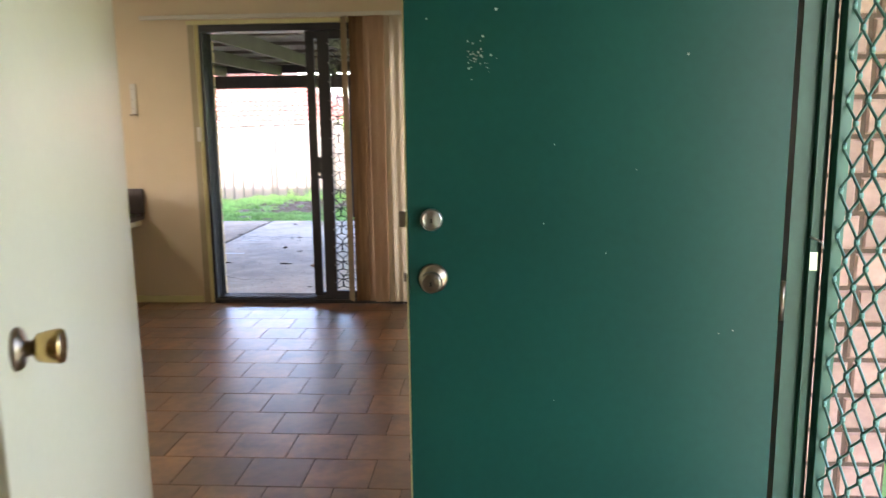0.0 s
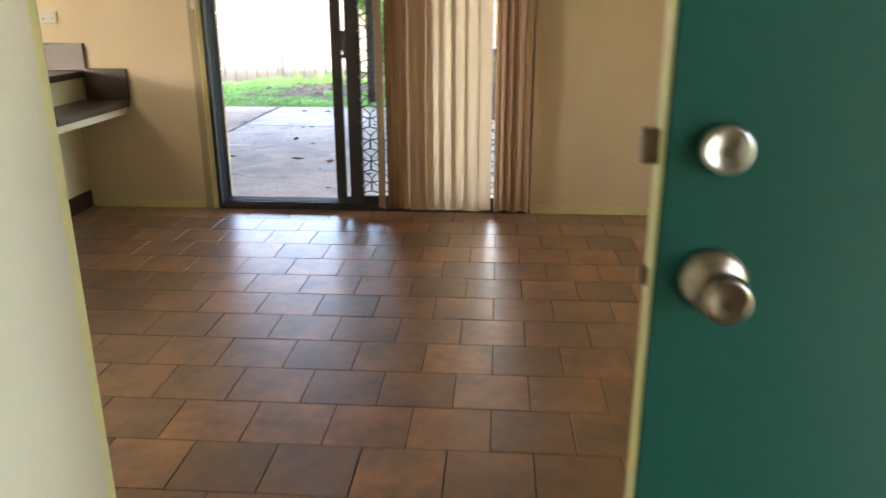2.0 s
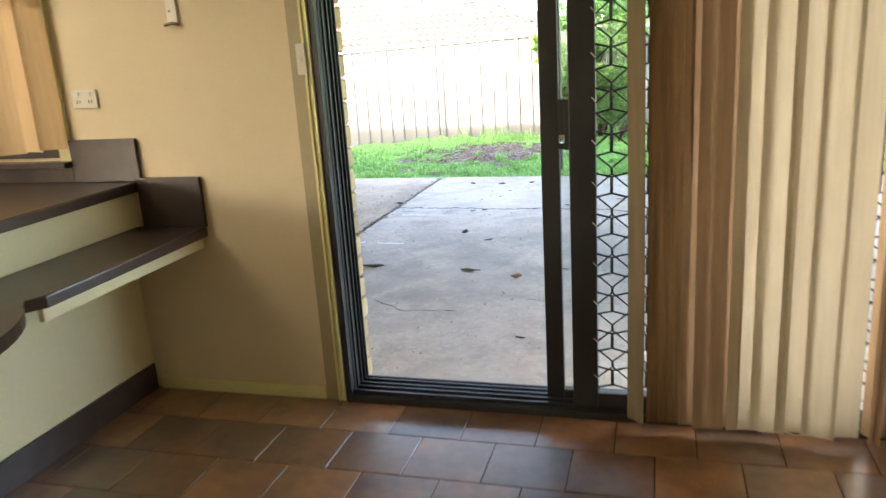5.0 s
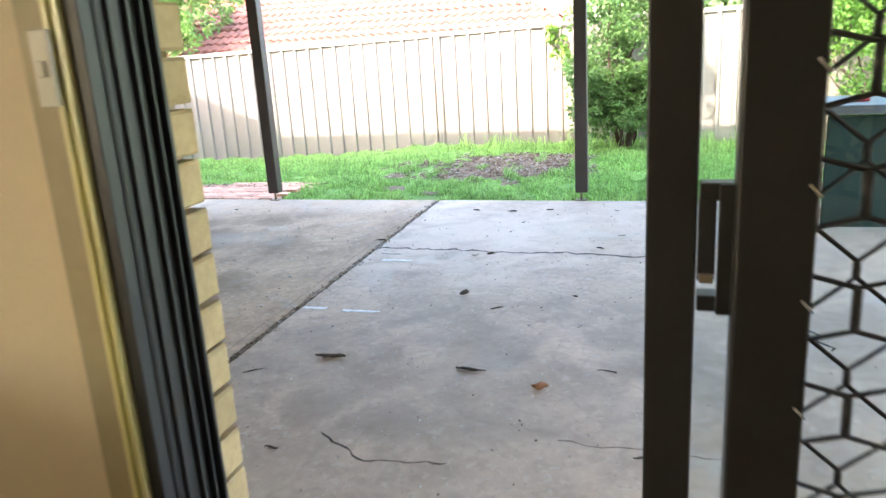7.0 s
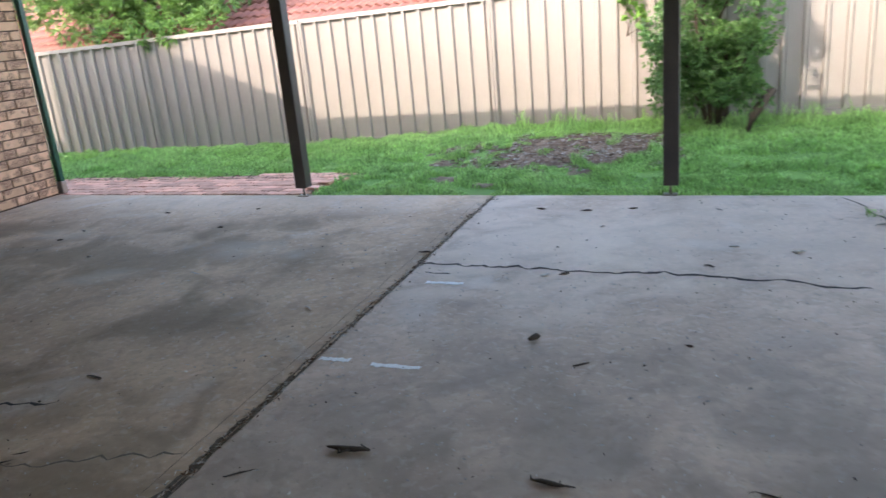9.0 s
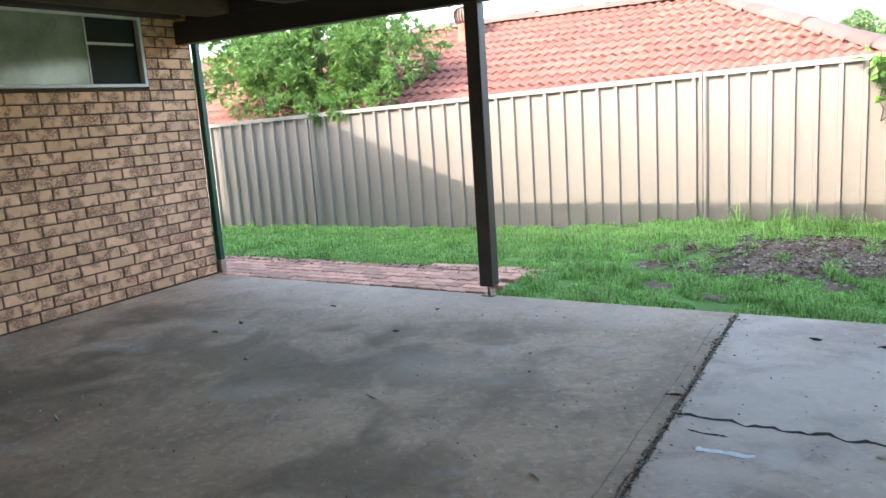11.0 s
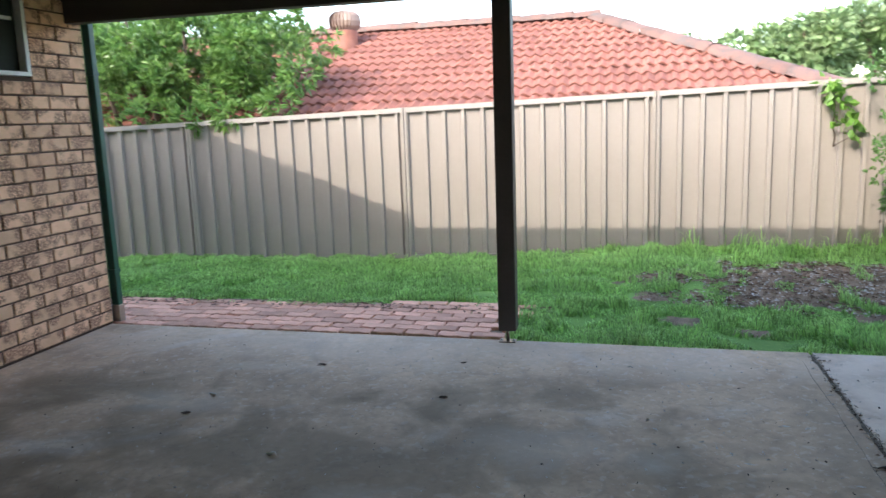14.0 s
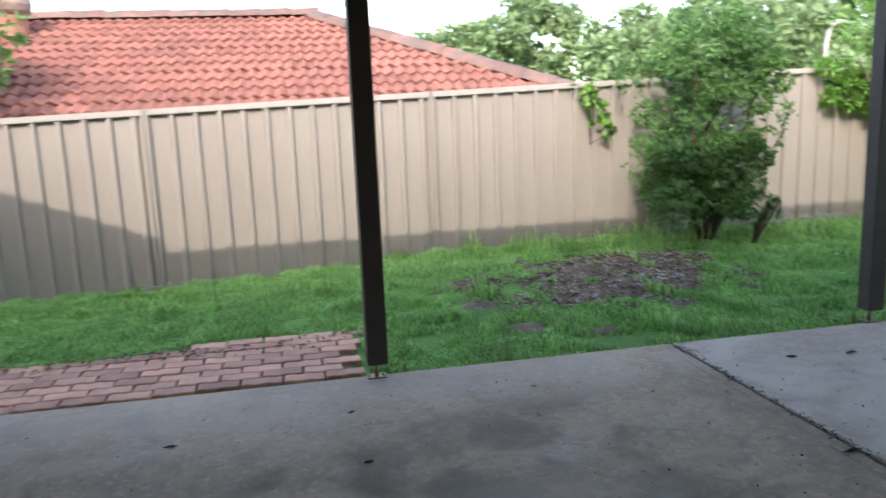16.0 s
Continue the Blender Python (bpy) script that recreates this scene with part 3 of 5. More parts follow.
blind = thing("vertical_blind", pose(0, 0, 0), "beige and brown cloth vertical blind drawn to one side", "blind")
part("headrail", box(box(B(), -0.45, 2.25, -0.105, -0.065, 2.203, 2.232, 0.003), -0.45, 2.25, -0.064, -0.017, 2.21, 2.217), WHITE_PLASTIC, blind, "thin white headrail above the door")
rnd = random.Random(5)
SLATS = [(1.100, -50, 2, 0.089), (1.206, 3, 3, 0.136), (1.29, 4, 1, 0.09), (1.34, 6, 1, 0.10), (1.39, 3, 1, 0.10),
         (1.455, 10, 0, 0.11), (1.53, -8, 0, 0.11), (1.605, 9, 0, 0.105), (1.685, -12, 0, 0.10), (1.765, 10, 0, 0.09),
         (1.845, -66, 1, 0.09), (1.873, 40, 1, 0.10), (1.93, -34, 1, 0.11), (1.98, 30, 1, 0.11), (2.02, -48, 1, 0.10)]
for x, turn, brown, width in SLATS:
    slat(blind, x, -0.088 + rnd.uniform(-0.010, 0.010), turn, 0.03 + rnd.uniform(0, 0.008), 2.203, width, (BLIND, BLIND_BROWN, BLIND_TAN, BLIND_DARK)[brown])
b = B()
for x in (1.53, 1.62, 1.695):
    tube(b, [(x - 0.04, -0.091, 0.045), (x, -0.098, 0.036), (x + 0.05, -0.089, 0.045)], 0.0015, 5)
part("bead_chain", b, WHITE_PLASTIC, blind)

# ---- kitchen window, its blind and lace ----
win = thing("window_kitchen", pose(0, 0, 0), "kitchen window with a bronze frame", "window", kind="structure")
b = B()
for x in [(-2.62, -2.58, 1.0, 2.06), (-1.24, -1.2, 1.0, 2.06), (-1.93, -1.89, 1.04, 2.02), (-2.58, -1.24, 1.0, 1.04), (-2.58, -1.24, 2.02, 2.06)]:
    box(b, x[0], x[1], 0.08, 0.12, x[2], x[3], 0.002)
part("window_frame", b, BRONZE, win)
for x0, x1 in ((-2.58, -1.93), (-1.89, -1.24)):
    part("pane", box(B(), x0, x1, 0.098, 0.102, 1.04, 2.02), GLASS, win).visible_shadow = False
part("window_sill", box(B(), -2.66, -1.15, -0.06, 0.08, 0.975, 0.999, 0.004), LAMINATE, win, "dark laminate window sill")
kblind = thing("window_blind", pose(0, 0, 0), "peach cloth vertical blind glowing in the daylight", "blind")
part("headrail", box(B(), -2.66, -1.16, -0.075, -0.03, 2.03, 2.06, 0.003), WHITE_PLASTIC, kblind)
for i in range(15):
    slat(kblind, -2.58 + i * 0.0975 + (0.0 if i < 13 else 0.018), -0.05, (16, -13, 20, -9)[i % 4] * (2.2 if i == 12 else 1), 1.035 + 0.008 * (i % 3), 2.03, 0.112, CURTAIN, 0.009)
vs, fs = [], []
for i in range(121):
    x = -2.66 + i * 1.5 / 120
    for j in range(7):
        z = 2.03 - (0.36 + 0.035 * abs(math.sin(i * 0.13))) * j / 6
        vs.append((x, -0.088 + 0.012 * math.sin(i * 0.8) * (0.4 + j / 8), z))
for i in range(120):
    for j in range(6):
        a = i * 7 + j
        fs.append((a, a + 1, a + 8, a + 7))
valance = tagged(new("lace_valance", raw("lace_valance", vs, fs, LACE, True)), "white scalloped lace valance over the kitchen window", "curtain")

# ---- kitchen bench ----
bench = thing("kitchen_bench", pose(0, 0, 0), "cream panelled kitchen bench with dark kickboard", "bench")
part("body", box(B(), -1.5, -0.93, -1.28, -0.002, 0.115, 0.868, 0.002), BENCH_CREAM, bench)
part("upper_panel", box(B(), -0.929, -0.885, -1.34, -0.002, 0.722, 0.868, 0.002), BENCH_CREAM, bench)
part("end_panel", box(B(), -1.5, -0.886, -1.345, -1.281, 0.722, 0.868, 0.002), BENCH_CREAM, bench)
part("kickboard", box(box(B(), -1.5, -0.92, -1.29, -1.281, 0, 0.114), -0.929, -0.918, -1.29, -0.014, 0, 0.114), LAMINATE, bench, "dark kickboard")
part("body", box(B(), -3.29, -1.501, -0.56, -0.002, 0.115, 0.868, 0.002), BENCH_CREAM, bench)
part("kickboard", box(B(), -3.29, -1.501, -0.53, -0.1, 0, 0.114), LAMINATE, bench, "dark kickboard")

top = thing("benchtop", pose(0, 0, 0), "dark slate-look laminate kitchen benchtop with upstand", "worktop")
b = B()
prism(b, [(-3.29, -0.002), (-3.29, -0.6), (-1.52, -0.6), (-1.52, -1.37), (-0.855, -1.37), (-0.855, -0.002)], 0.869, 0.91)
bmesh.ops.bevel(b, geom=[e for e in b.edges if abs(e.verts[0].co.z - e.verts[1].co.z) < 1e-4 and e.verts[0].co.z > 0.9], offset=0.008, segments=3, affect="EDGES", profile=0.5)
part("top", b, LAMINATE, top)
part("upstand", box(box(B(), -1.148, -0.832, -0.022, -0.002, 0.911, 1.084, 0.003), -3.29, -1.149, -0.022, -0.002, 0.911, 0.972, 0.003), LAMINATE, top)

low = thing("breakfast_bar", pose(0, 0, 0), "dark laminate breakfast bar with a rounded end on a post", "bench")
CX, CY, CR = -0.95, -1.36, 0.56
a0, a1 = math.atan2(-0.90 - CY, 0.35), radians(-200)
arc = [(CX + CR * math.cos(a0 + (a1 - a0) * k / 40), CY + CR * math.sin(a0 + (a1 - a0) * k / 40)) for k in range(41)]
b = B()
prism(b, [(-0.928, -0.002), (-0.572, -0.002), (-0.572, -0.86)] + arc + [(-1.45, -1.285), (-0.928, -1.285)], 0.682, 0.721)
bmesh.ops.bevel(b, geom=[e for e in b.edges if abs(e.verts[0].co.z - e.verts[1].co.z) < 1e-4 and e.verts[0].co.z > 0.7], offset=0.007, segments=3, affect="EDGES", profile=0.5)
part("top", b, LAMINATE, low)
part("upstand", box(B(), -0.854, -0.565, -0.022, -0.002, 0.722, 0.926, 0.003), LAMINATE, low)
part("fascia", box(B(), -0.615, -0.595, -0.86, -0.003, 0.635, 0.681, 0.002), BENCH_CREAM, low, "cream fascia batten")
b = B()
ring = [(CX + (CR - 0.05) * math.cos(radians(-200 + k * 5)), CY + (CR - 0.05) * math.sin(radians(-200 + k * 5))) for k in range(48)]
prism(b, ring, 0.645, 0.681)
part("underside", b, BENCH_CREAM, low, "pale board below the rounded end")
b = B()
lathe(b, [(0.10, 0), (0.10, 0.012), (0.085, 0.022), (0.06, 0.032), (0.046, 0.05), (0.040, 0.30), (0.046, 0.60), (0.052, 0.62), (0.07, 0.635), (0.07, 0.6449)], 24, pose(-0.607, -1.62, 0))
part("post", b, DARK_POST, low, "dark brown turned metal post")

sink = thing("sink", pose(0, 0, 0), "stainless steel sink set into the dark benchtop", "sink")
b = B()
box(b, -2.45, -1.62, -0.52, -0.09, 0.911, 0.915, 0.001)
for x0, x1 in ((-2.05, -1.70),):
    box(b, x0, x1, -0.48, -0.14, 0.9155, 0.918)
part("rim", b, STEEL, sink)
b = B()
for i in range(5):
    box(b, -2.40 + i * 0.06, -2.37 + i * 0.06, -0.46, -0.14, 0.9155, 0.919, 0.001)
part("drainer", b, STEEL, sink)
tap = thing("mixer_tap", pose(-1.83, -0.075, 0.918), "chrome mixer tap behind the sink", "tap")
part("body", lathe(B(), [(0.028, 0), (0.026, 0.01), (0.018, 0.02), (0.017, 0.10), (0.02, 0.115), (0.012, 0.125)], 16), STEEL, tap)
part("spout", tube(B(), [(0, 0, 0.07), (0, -0.08, 0.12), (0, -0.15, 0.125), (0, -0.165, 0.10)], 0.011, 10), STEEL, tap)
part("lever", tube(B(), [(0, 0, 0.122), (0.004, 0.03, 0.15)], [0.008, 0.006], 8), STEEL, tap)

outlet = thing("power_outlet", pose(-1.04, 0, 1.245), "white double power outlet on the cream wall", "outlet")
part("plate", box(B(), -0.058, 0.058, -0.011, -0.001, -0.036, 0.036, 0.003), WHITE_PLASTIC, outlet)
for x in (-0.028, 0.028):
    part("rocker", box(B(), x - 0.008, x + 0.008, -0.016, -0.0115, 0.012, 0.028, 0.001), WHITE_PLASTIC, outlet)
    part("socket", box(box(B(), x - 0.008, x - 0.005, -0.0125, -0.0112, -0.016, -0.004), x + 0.005, x + 0.008, -0.0125, -0.0112, -0.016, -0.004), BLACK, outlet, "dark pin slots")
switch = thing("light_switch", pose(-0.070, 0, 1.347), "narrow white light switch on the door trim", "switch")
part("plate", box(B(), -0.017, 0.017, -0.029, -0.0185, -0.055, 0.055, 0.003), WHITE_PLASTIC, switch)
part("rocker", box(B(), -0.007, 0.007, -0.034, -0.0295, -0.012, 0.012, 0.002), WHITE_PLASTIC, switch)
hook = thing("wall_bracket", pose(-0.585, 0, 1.50), "small white wall bracket with a cleat", "bracket")
part("plate", box(B(), -0.022, 0.022, -0.010, -0.001, 0.0, 0.24, 0.002), WHITE_PLASTIC, hook)
part("cleat", tube(B(), [(-0.03, -0.02, 0.0), (0, -0.015, 0.006), (0.03, -0.02, 0.0)], 0.006, 6), NICKEL, hook)
for z in (0.05, 0.12, 0.2):
    part("screw", lathe(B(), [(0.004, 0), (0.004, 0.002), (0.002, 0.003)], 8, pose(-0.008, -0.010, z, 90)), NICKEL, hook)

kitchen_light = thing("ceiling_light", pose(-2.25, -1.0, 2.45), "slim white fluorescent batten on the kitchen ceiling", "ceiling light")
part("batten", box(B(), -0.62, 0.62, -0.06, 0.06, -0.045, -0.001, 0.004), WHITE_PLASTIC, kitchen_light)
for sx in (-0.6, 0.6):
    part("end_cap", box(B(), sx - 0.012, sx + 0.012, -0.05, 0.05, -0.065, -0.0455, 0.003), WHITE_PLASTIC, kitchen_light)

# ---- entry: green door, screen door, cream door ----
HX, HY = 2.845, -4.16
fx, fy = 2.007, -4.142
ang = math.degrees(math.atan2(fy - HY, fx - HX))
LEN = math.hypot(fx - HX, fy - HY)
gdoor = thing("entry_door", pose(HX, HY, 0, rz=ang), "dark green painted entry door standing open", "door")
part("leaf", box(B(), 0.0, LEN - 0.004, -0.038, 0.0, 0.012, 2.05, 0.002), GREEN_PAINT, gdoor)
part("edge_strip", box(B(), LEN - 0.0035, LEN, -0.039, -0.003, 0.012, 2.05), CREAM_GLOSS, gdoor, "unpainted pale door edge")


def lock(parent, x, z, profile, material, slot):
    k = part("rose", lathe(B(), profile, 32, pose(x, 0, z, -90)), material, parent, "round lock with a keyhole")
    part("keyhole", box(B(), x - 0.0016, x + 0.0016, slot, slot + 0.0012, z - 0.007, z + 0.003), BLACK, k)


XL = LEN - 0.060
lock(gdoor, XL, 1.214, [(0.0255, 0.0), (0.0255, 0.006), (0.023, 0.012), (0.020, 0.013), (0.018, 0.010), (0.001, 0.010)], STEEL, 0.0098)
lock(gdoor, XL - 0.002, 1.078, [(0.034, 0.0), (0.034, 0.004), (0.028, 0.010), (0.014, 0.013), (0.013, 0.030), (0.020, 0.036), (0.0245, 0.045), (0.0235, 0.058), (0.019, 0.062), (0.016, 0.060), (0.001, 0.060)], NICKEL, 0.0598)
part("deadbolt", box(B(), LEN, LEN + 0.018, -0.028, -0.012, 1.195, 1.23, 0.002), NICKEL, gdoor, "thrown metal deadbolt")
part("latch", box(B(), LEN, LEN + 0.010, -0.026, -0.014, 1.065, 1.085, 0.002), NICKEL, gdoor)
for z in (0.25, 1.03, 1.82):
    part("hinge", tube(B(), [(-0.006, -0.002, z - 0.045), (-0.006, -0.002, z + 0.045)], 0.006, 10), NICKEL, gdoor)
b = B()
rnd = random.Random(9)
for i in range(46):
    x, z = LEN * 0.78 - abs(rnd.gauss(0, 0.03)) + 0.04, 1.57 + rnd.gauss(0, 0.022)
    if i > 32:
        x, z = rnd.uniform(0.05, LEN - 0.05), rnd.uniform(0.5, 1.8)
    r = rnd.uniform(0.0006, 0.0022)
    box(b, x - r, x + r * rnd.uniform(0.6, 2), 0.0002, 0.0008, z - r, z + r * rnd.uniform(0.5, 1.5))
part("chips", b, PALE_DEBRIS, gdoor, "pale paint chips")

structure("entry_jamb", [(2.860, 2.931, HY + 0.008, HY + 0.0695, 0, 2.10), (2.900, 2.915, HY - 0.008, HY + 0.0075, 0, 2.10), (2.860, 2.931, -5.0595, -5.01, 0, 2.10), (2.860, 2.931, -5.01, HY + 0.008, 2.10, 2.119)], GREEN_METAL, "dark green painted entry door jamb", "door frame")
strike = thing("strike_plate", pose(2.908, HY - 0.009, 1.122), "bright metal strike plate on the green jamb", "strike plate")
part("plate", box(B(), -0.008, 0.008, -0.002, 0, -0.02, 0.02), STEEL, strike)
part("catch", tube(B(), [(-0.012, -0.002, 0.055), (0.012, -0.012, 0.045), (0.014, -0.014, 0.03)], 0.0022, 6), STEEL, strike)
sdoor = thing("screen_door", pose(2.946, -4.154, 0), "teal diamond security screen door", "door")
part("stile", box(B(), -0.013, 0.013, -0.036, 0.0, 0.02, 2.08, 0.002), GREEN_METAL, sdoor)
part("stile", box(B(), -0.013, 0.013, -0.84, -0.80, 0.02, 2.08, 0.002), GREEN_METAL, sdoor)
part("rail", box(B(), -0.013, 0.013, -0.80, -0.036, 0.02, 0.10, 0.002), GREEN_METAL, sdoor)
part("rail", box(B(), -0.013, 0.013, -0.80, -0.036, 2.02, 2.08, 0.002), GREEN_METAL, sdoor)
part("grille", grille(B(), -0.80, -0.03, 0.09, 2.03, 0.045, 0.095, 0.0032, lambda u, z: (0.0, u, z), 0.012), TEAL_WIRE, sdoor)

HALL = pose(1.236, -3.895, 0, rz=math.degrees(math.atan2(-4.99 + 3.895, 1.598 - 1.236)))
cdoor = thing("hall_door", HALL, "cream painted flush inner door standing ajar", "door")
part("leaf", box(B(), 0.0, 1.172, -0.036, 0.0, 0.012, 2.05, 0.002), CREAM_DOOR, cdoor)
part("rose", lathe(B(), [(0.029, 0), (0.029, 0.004), (0.025, 0.009), (0.011, 0.011), (0.010, 0.022)], 28, pose(1.09, 0, 1.147, -90)), NICKEL, cdoor, "tarnished round rose")
part("knob", lathe(B(), [(0.012, 0.022), (0.019, 0.027), (0.022, 0.040), (0.024, 0.054), (0.022, 0.058), (0.015, 0.056), (0.001, 0.056)], 28, pose(1.09, 0, 1.147, -90)), BRASS, cdoor, "worn brass door knob")

# ---- ground ----


def smooth01(v):
    v = max(0.0, min(1.0, v))
    return v * v * (3 - 2 * v)


def ground_z(x, y):
    lift = 0.13 * smooth01((x + 4.6) / 3.2) * smooth01((y - 5.9) / 1.6)
    dip = -0.03 * smooth01((-x - 5.0) / 3.0) * smooth01((y - 6.2) / 1.5)
    bumps = 0.02 * noise.noise(Vector((x * 1.3, y * 1.3, 0))) * smooth01((y - 5.7) / 0.5)
    return -0.125 + lift + dip + bumps if y > 5.3 else -0.125


def spaced(lo, hi, step, far):
    near = [lo + i * step for i in range(int((hi - lo) / step) + 1)]
    out = [10, 25, 60, 150, 400, far]
    return [lo - d for d in out[::-1]] + near + [hi + d for d in out]


gx, gy = spaced(-12, 8, 0.25, 1500), spaced(-8, 9, 0.25, 1500)
vs = [(x, y, ground_z(x, y) if -13 < x < 9 and y < 9.3 else -0.14) for y in gy for x in gx]
fs = [(j * len(gx) + i, j * len(gx) + i + 1, (j + 1) * len(gx) + i + 1, (j + 1) * len(gx) + i) for j in range(len(gy) - 1) for i in range(len(gx) - 1)]
cut = []
for f in fs:
    cx, cy = sum(vs[k][0] for k in f) / 4, sum(vs[k][1] for k in f) / 4
    if not (-5.5 < cx < 2.6 and -6.9 < cy < 5.2):
        cut.append(f)
tagged(new("ground", raw("ground", vs, cut, GROUND, True)), "green lawn ground around the house", "ground", kind="structure")


def edge_y(x):
    """The slab's outer edge, a little out of square."""
    return 5.72 - 0.016 * (x + 5.7)


def slab(name, x0, x1, material):
    b = B()
    prism(b, [(x0, 0.262), (x1, 0.262), (x1, edge_y(x1)), (x0, edge_y(x0))], SLAB - 0.12, SLAB)
    bmesh.ops.bevel(b, geom=[e for e in b.edges if e.verts[0].co.z > SLAB - 0.01 and e.verts[1].co.z > SLAB - 0.01], offset=0.006, segments=2, affect="EDGES", profile=0.5)
    return solid(name, b, material, "stained grey concrete patio slab", "pavement", kind="structure")


JX = -1.205
slab("pavement_left", -5.70, JX - 0.008, CONCRETE_BROWN)
slab("pavement_right", JX + 0.008, 5.2, CONCRETE)
structure("slab_joint", [(JX - 0.0075, JX + 0.0075, 0.27, 5.62, SLAB - 0.1, SLAB - 0.004)], JOINT, "dirt-filled joint between the patio slabs", "pavement")
b = B()
box(b, -0.06, 2.12, 0.147, 0.262, -0.12, -0.005)
solid("door_step", b, CONCRETE, "grey concrete step under the sliding door", "step", kind="structure")


def wiggle(x0, y0, x1, y1, n, amp, seed):
    r = random.Random(seed)
    pts, off = [], 0.0
    dx, dy = x1 - x0, y1 - y0
    ln = math.hypot(dx, dy)
    for i in range(n + 1):
        off = off * 0.7 + r.uniform(-amp, amp)
        o = off if 0 < i < n else 0
        pts.append((x0 + dx * i / n - dy / ln * o, y0 + dy * i / n + dx / ln * o))
    return pts


def crack(pts, w, seed, material=CRACK):
    """A ragged thin crack lying in the slab's face."""
    r = random.Random(seed)
    vs, fs = [], []
    for i, (x, y) in enumerate(pts):
        a, c = pts[max(i - 1, 0)], pts[min(i + 1, len(pts) - 1)]
        dx, dy = c[0] - a[0], c[1] - a[1]
        ln = math.hypot(dx, dy) or 1
        h = w * r.uniform(0.3, 1.0) * (0.3 if i in (0, len(pts) - 1) else 1)
        vs += [(x - dy / ln * h, y + dx / ln * h, SLAB + 0.0012), (x + dy / ln * h, y - dx / ln * h, SLAB + 0.0012)]
    for i in range(len(pts) - 1):
        fs.append((2 * i, 2 * i + 1, 2 * i + 3, 2 * i + 2))
    return tagged(new("crack", raw("crack", vs, fs, material)), "dark ragged crack across the concrete slab", "crack", "cracks in the slab", "structure")


crack(wiggle(JX, 4.02, 0.1, 3.98, 40, 0.022, 1) + wiggle(0.13, 3.98, 1.10, 3.86, 26, 0.02, 2), 0.017, 1)
crack(wiggle(1.55, 4.36, 1.30, 3.24, 34, 0.03, 3) + wiggle(1.30, 3.22, 1.52, 2.5, 24, 0.03, 4), 0.012, 2)
crack(wiggle(1.18, 5.55, 1.30, 5.15, 8, 0.02, 5) + wiggle(1.31, 5.12, 1.55, 4.45, 16, 0.02, 6), 0.010, 3)
crack(wiggle(-3.78, 2.43, -3.3, 2.35, 12, 0.02, 7) + wiggle(-3.27, 2.33, -2.57, 2.09, 22, 0.025, 8) + wiggle(-2.54, 2.09, -2.1, 2.2, 12, 0.02, 9), 0.013, 4)
crack(wiggle(-0.47, 1.44, -0.25, 1.28, 8, 0.012, 10) + wiggle(-0.22, 1.27, 0.08, 1.31, 12, 0.012, 11), 0.006, 5)
crack(wiggle(0.43, 1.53, 1.0, 1.5, 20, 0.012, 12), 0.004, 6)
for side, ya, yb, w, sd in ((-1, 0.5, 2.6, 0.013, 31), (1, 0.5, 2.6, 0.009, 32), (-1, 2.5, 5.6, 0.006, 33), (1, 3.1, 4.6, 0.004, 34)):
    crack(wiggle(JX + side * 0.014, ya, JX + side * 0.011, yb, 90, 0.006, sd), w, sd, JOINT)
crack(wiggle(JX - 0.085, 1.7, JX - 0.075, 5.5, 60, 0.004, 41), 0.0022, 41, JOINT)
crack(wiggle(-2.25, 1.72, -1.3, 1.98, 26, 0.03, 42), 0.008, 42, JOINT)
crack(wiggle(-1.12, 3.88, -0.96, 3.86, 6, 0.01, 43), 0.012, 43)
for x0, x1, y, s in ((-1.18, -1.04, 2.76, 1), (-0.93, -0.71, 2.74, 2), (-1.05, -0.84, 3.72, 4)):
    r = random.Random(s)
    b = B()
    low = [(x0 + (x1 - x0) * i / 16, y + r.uniform(-0.022, -0.010)) for i in range(17)]
    high = [(x0 + (x1 - x0) * i / 16, y + r.uniform(0.008, 0.02)) for i in range(16, -1, -1)]
    prism(b, low + high, SLAB + 0.0006, SLAB + 0.0022)
    solid("paint_mark", b, PAINT_MARK, "worn white paint dash on the concrete", "paint mark", "paint dashes")

# ---- pavers beside the slab ----
paving = structure("paver_bed", [(-6.4, -2.97, 5.78, 6.62, -0.2, SLAB - 0.03)], SOIL, "red interlocking brick path beside the lawn", "pavement")

# ---- the wing: brick wall with window, green door ----
WX = -5.71
structure("wall_wing", [(WX - 0.25, WX - 0.008, 0.27, 3.98, -0.3, 2.3), (WX - 0.25, WX - 0.008, 3.98, 5.27, -0.3, 1.585), (WX - 0.25, WX - 0.008, 3.98, 5.27, 2.15, 2.3), (WX - 0.25, WX - 0.008, 5.27, 5.76, -0.3, 2.3), (-11.5, WX - 0.251, 5.5, 5.76, -0.3, 2.3)], MORTAR, "mottled pink and cream brick wall of the wing", "wall")
structure("wing_room", [(WX - 1.7, WX - 1.6, 2.0, 5.5, 0, 2.3), (WX - 1.6, WX - 0.26, 2.0, 2.1, 0, 2.3), (WX - 1.6, WX - 0.26, 5.4, 5.49, 0, 2.3), (WX - 1.6, WX - 0.26, 2.1, 5.4, 0, 0.1), (WX - 1.6, WX - 0.26, 2.1, 5.4, 2.25, 2.3)], UNLIT_ROOM, "inside of the wing, its darkness put into the wall colour", "wall")
wwin = thing("window_wing", pose(WX, 0, 0), "white aluminium sliding window in the brick wing", "window", kind="structure")
b = B()
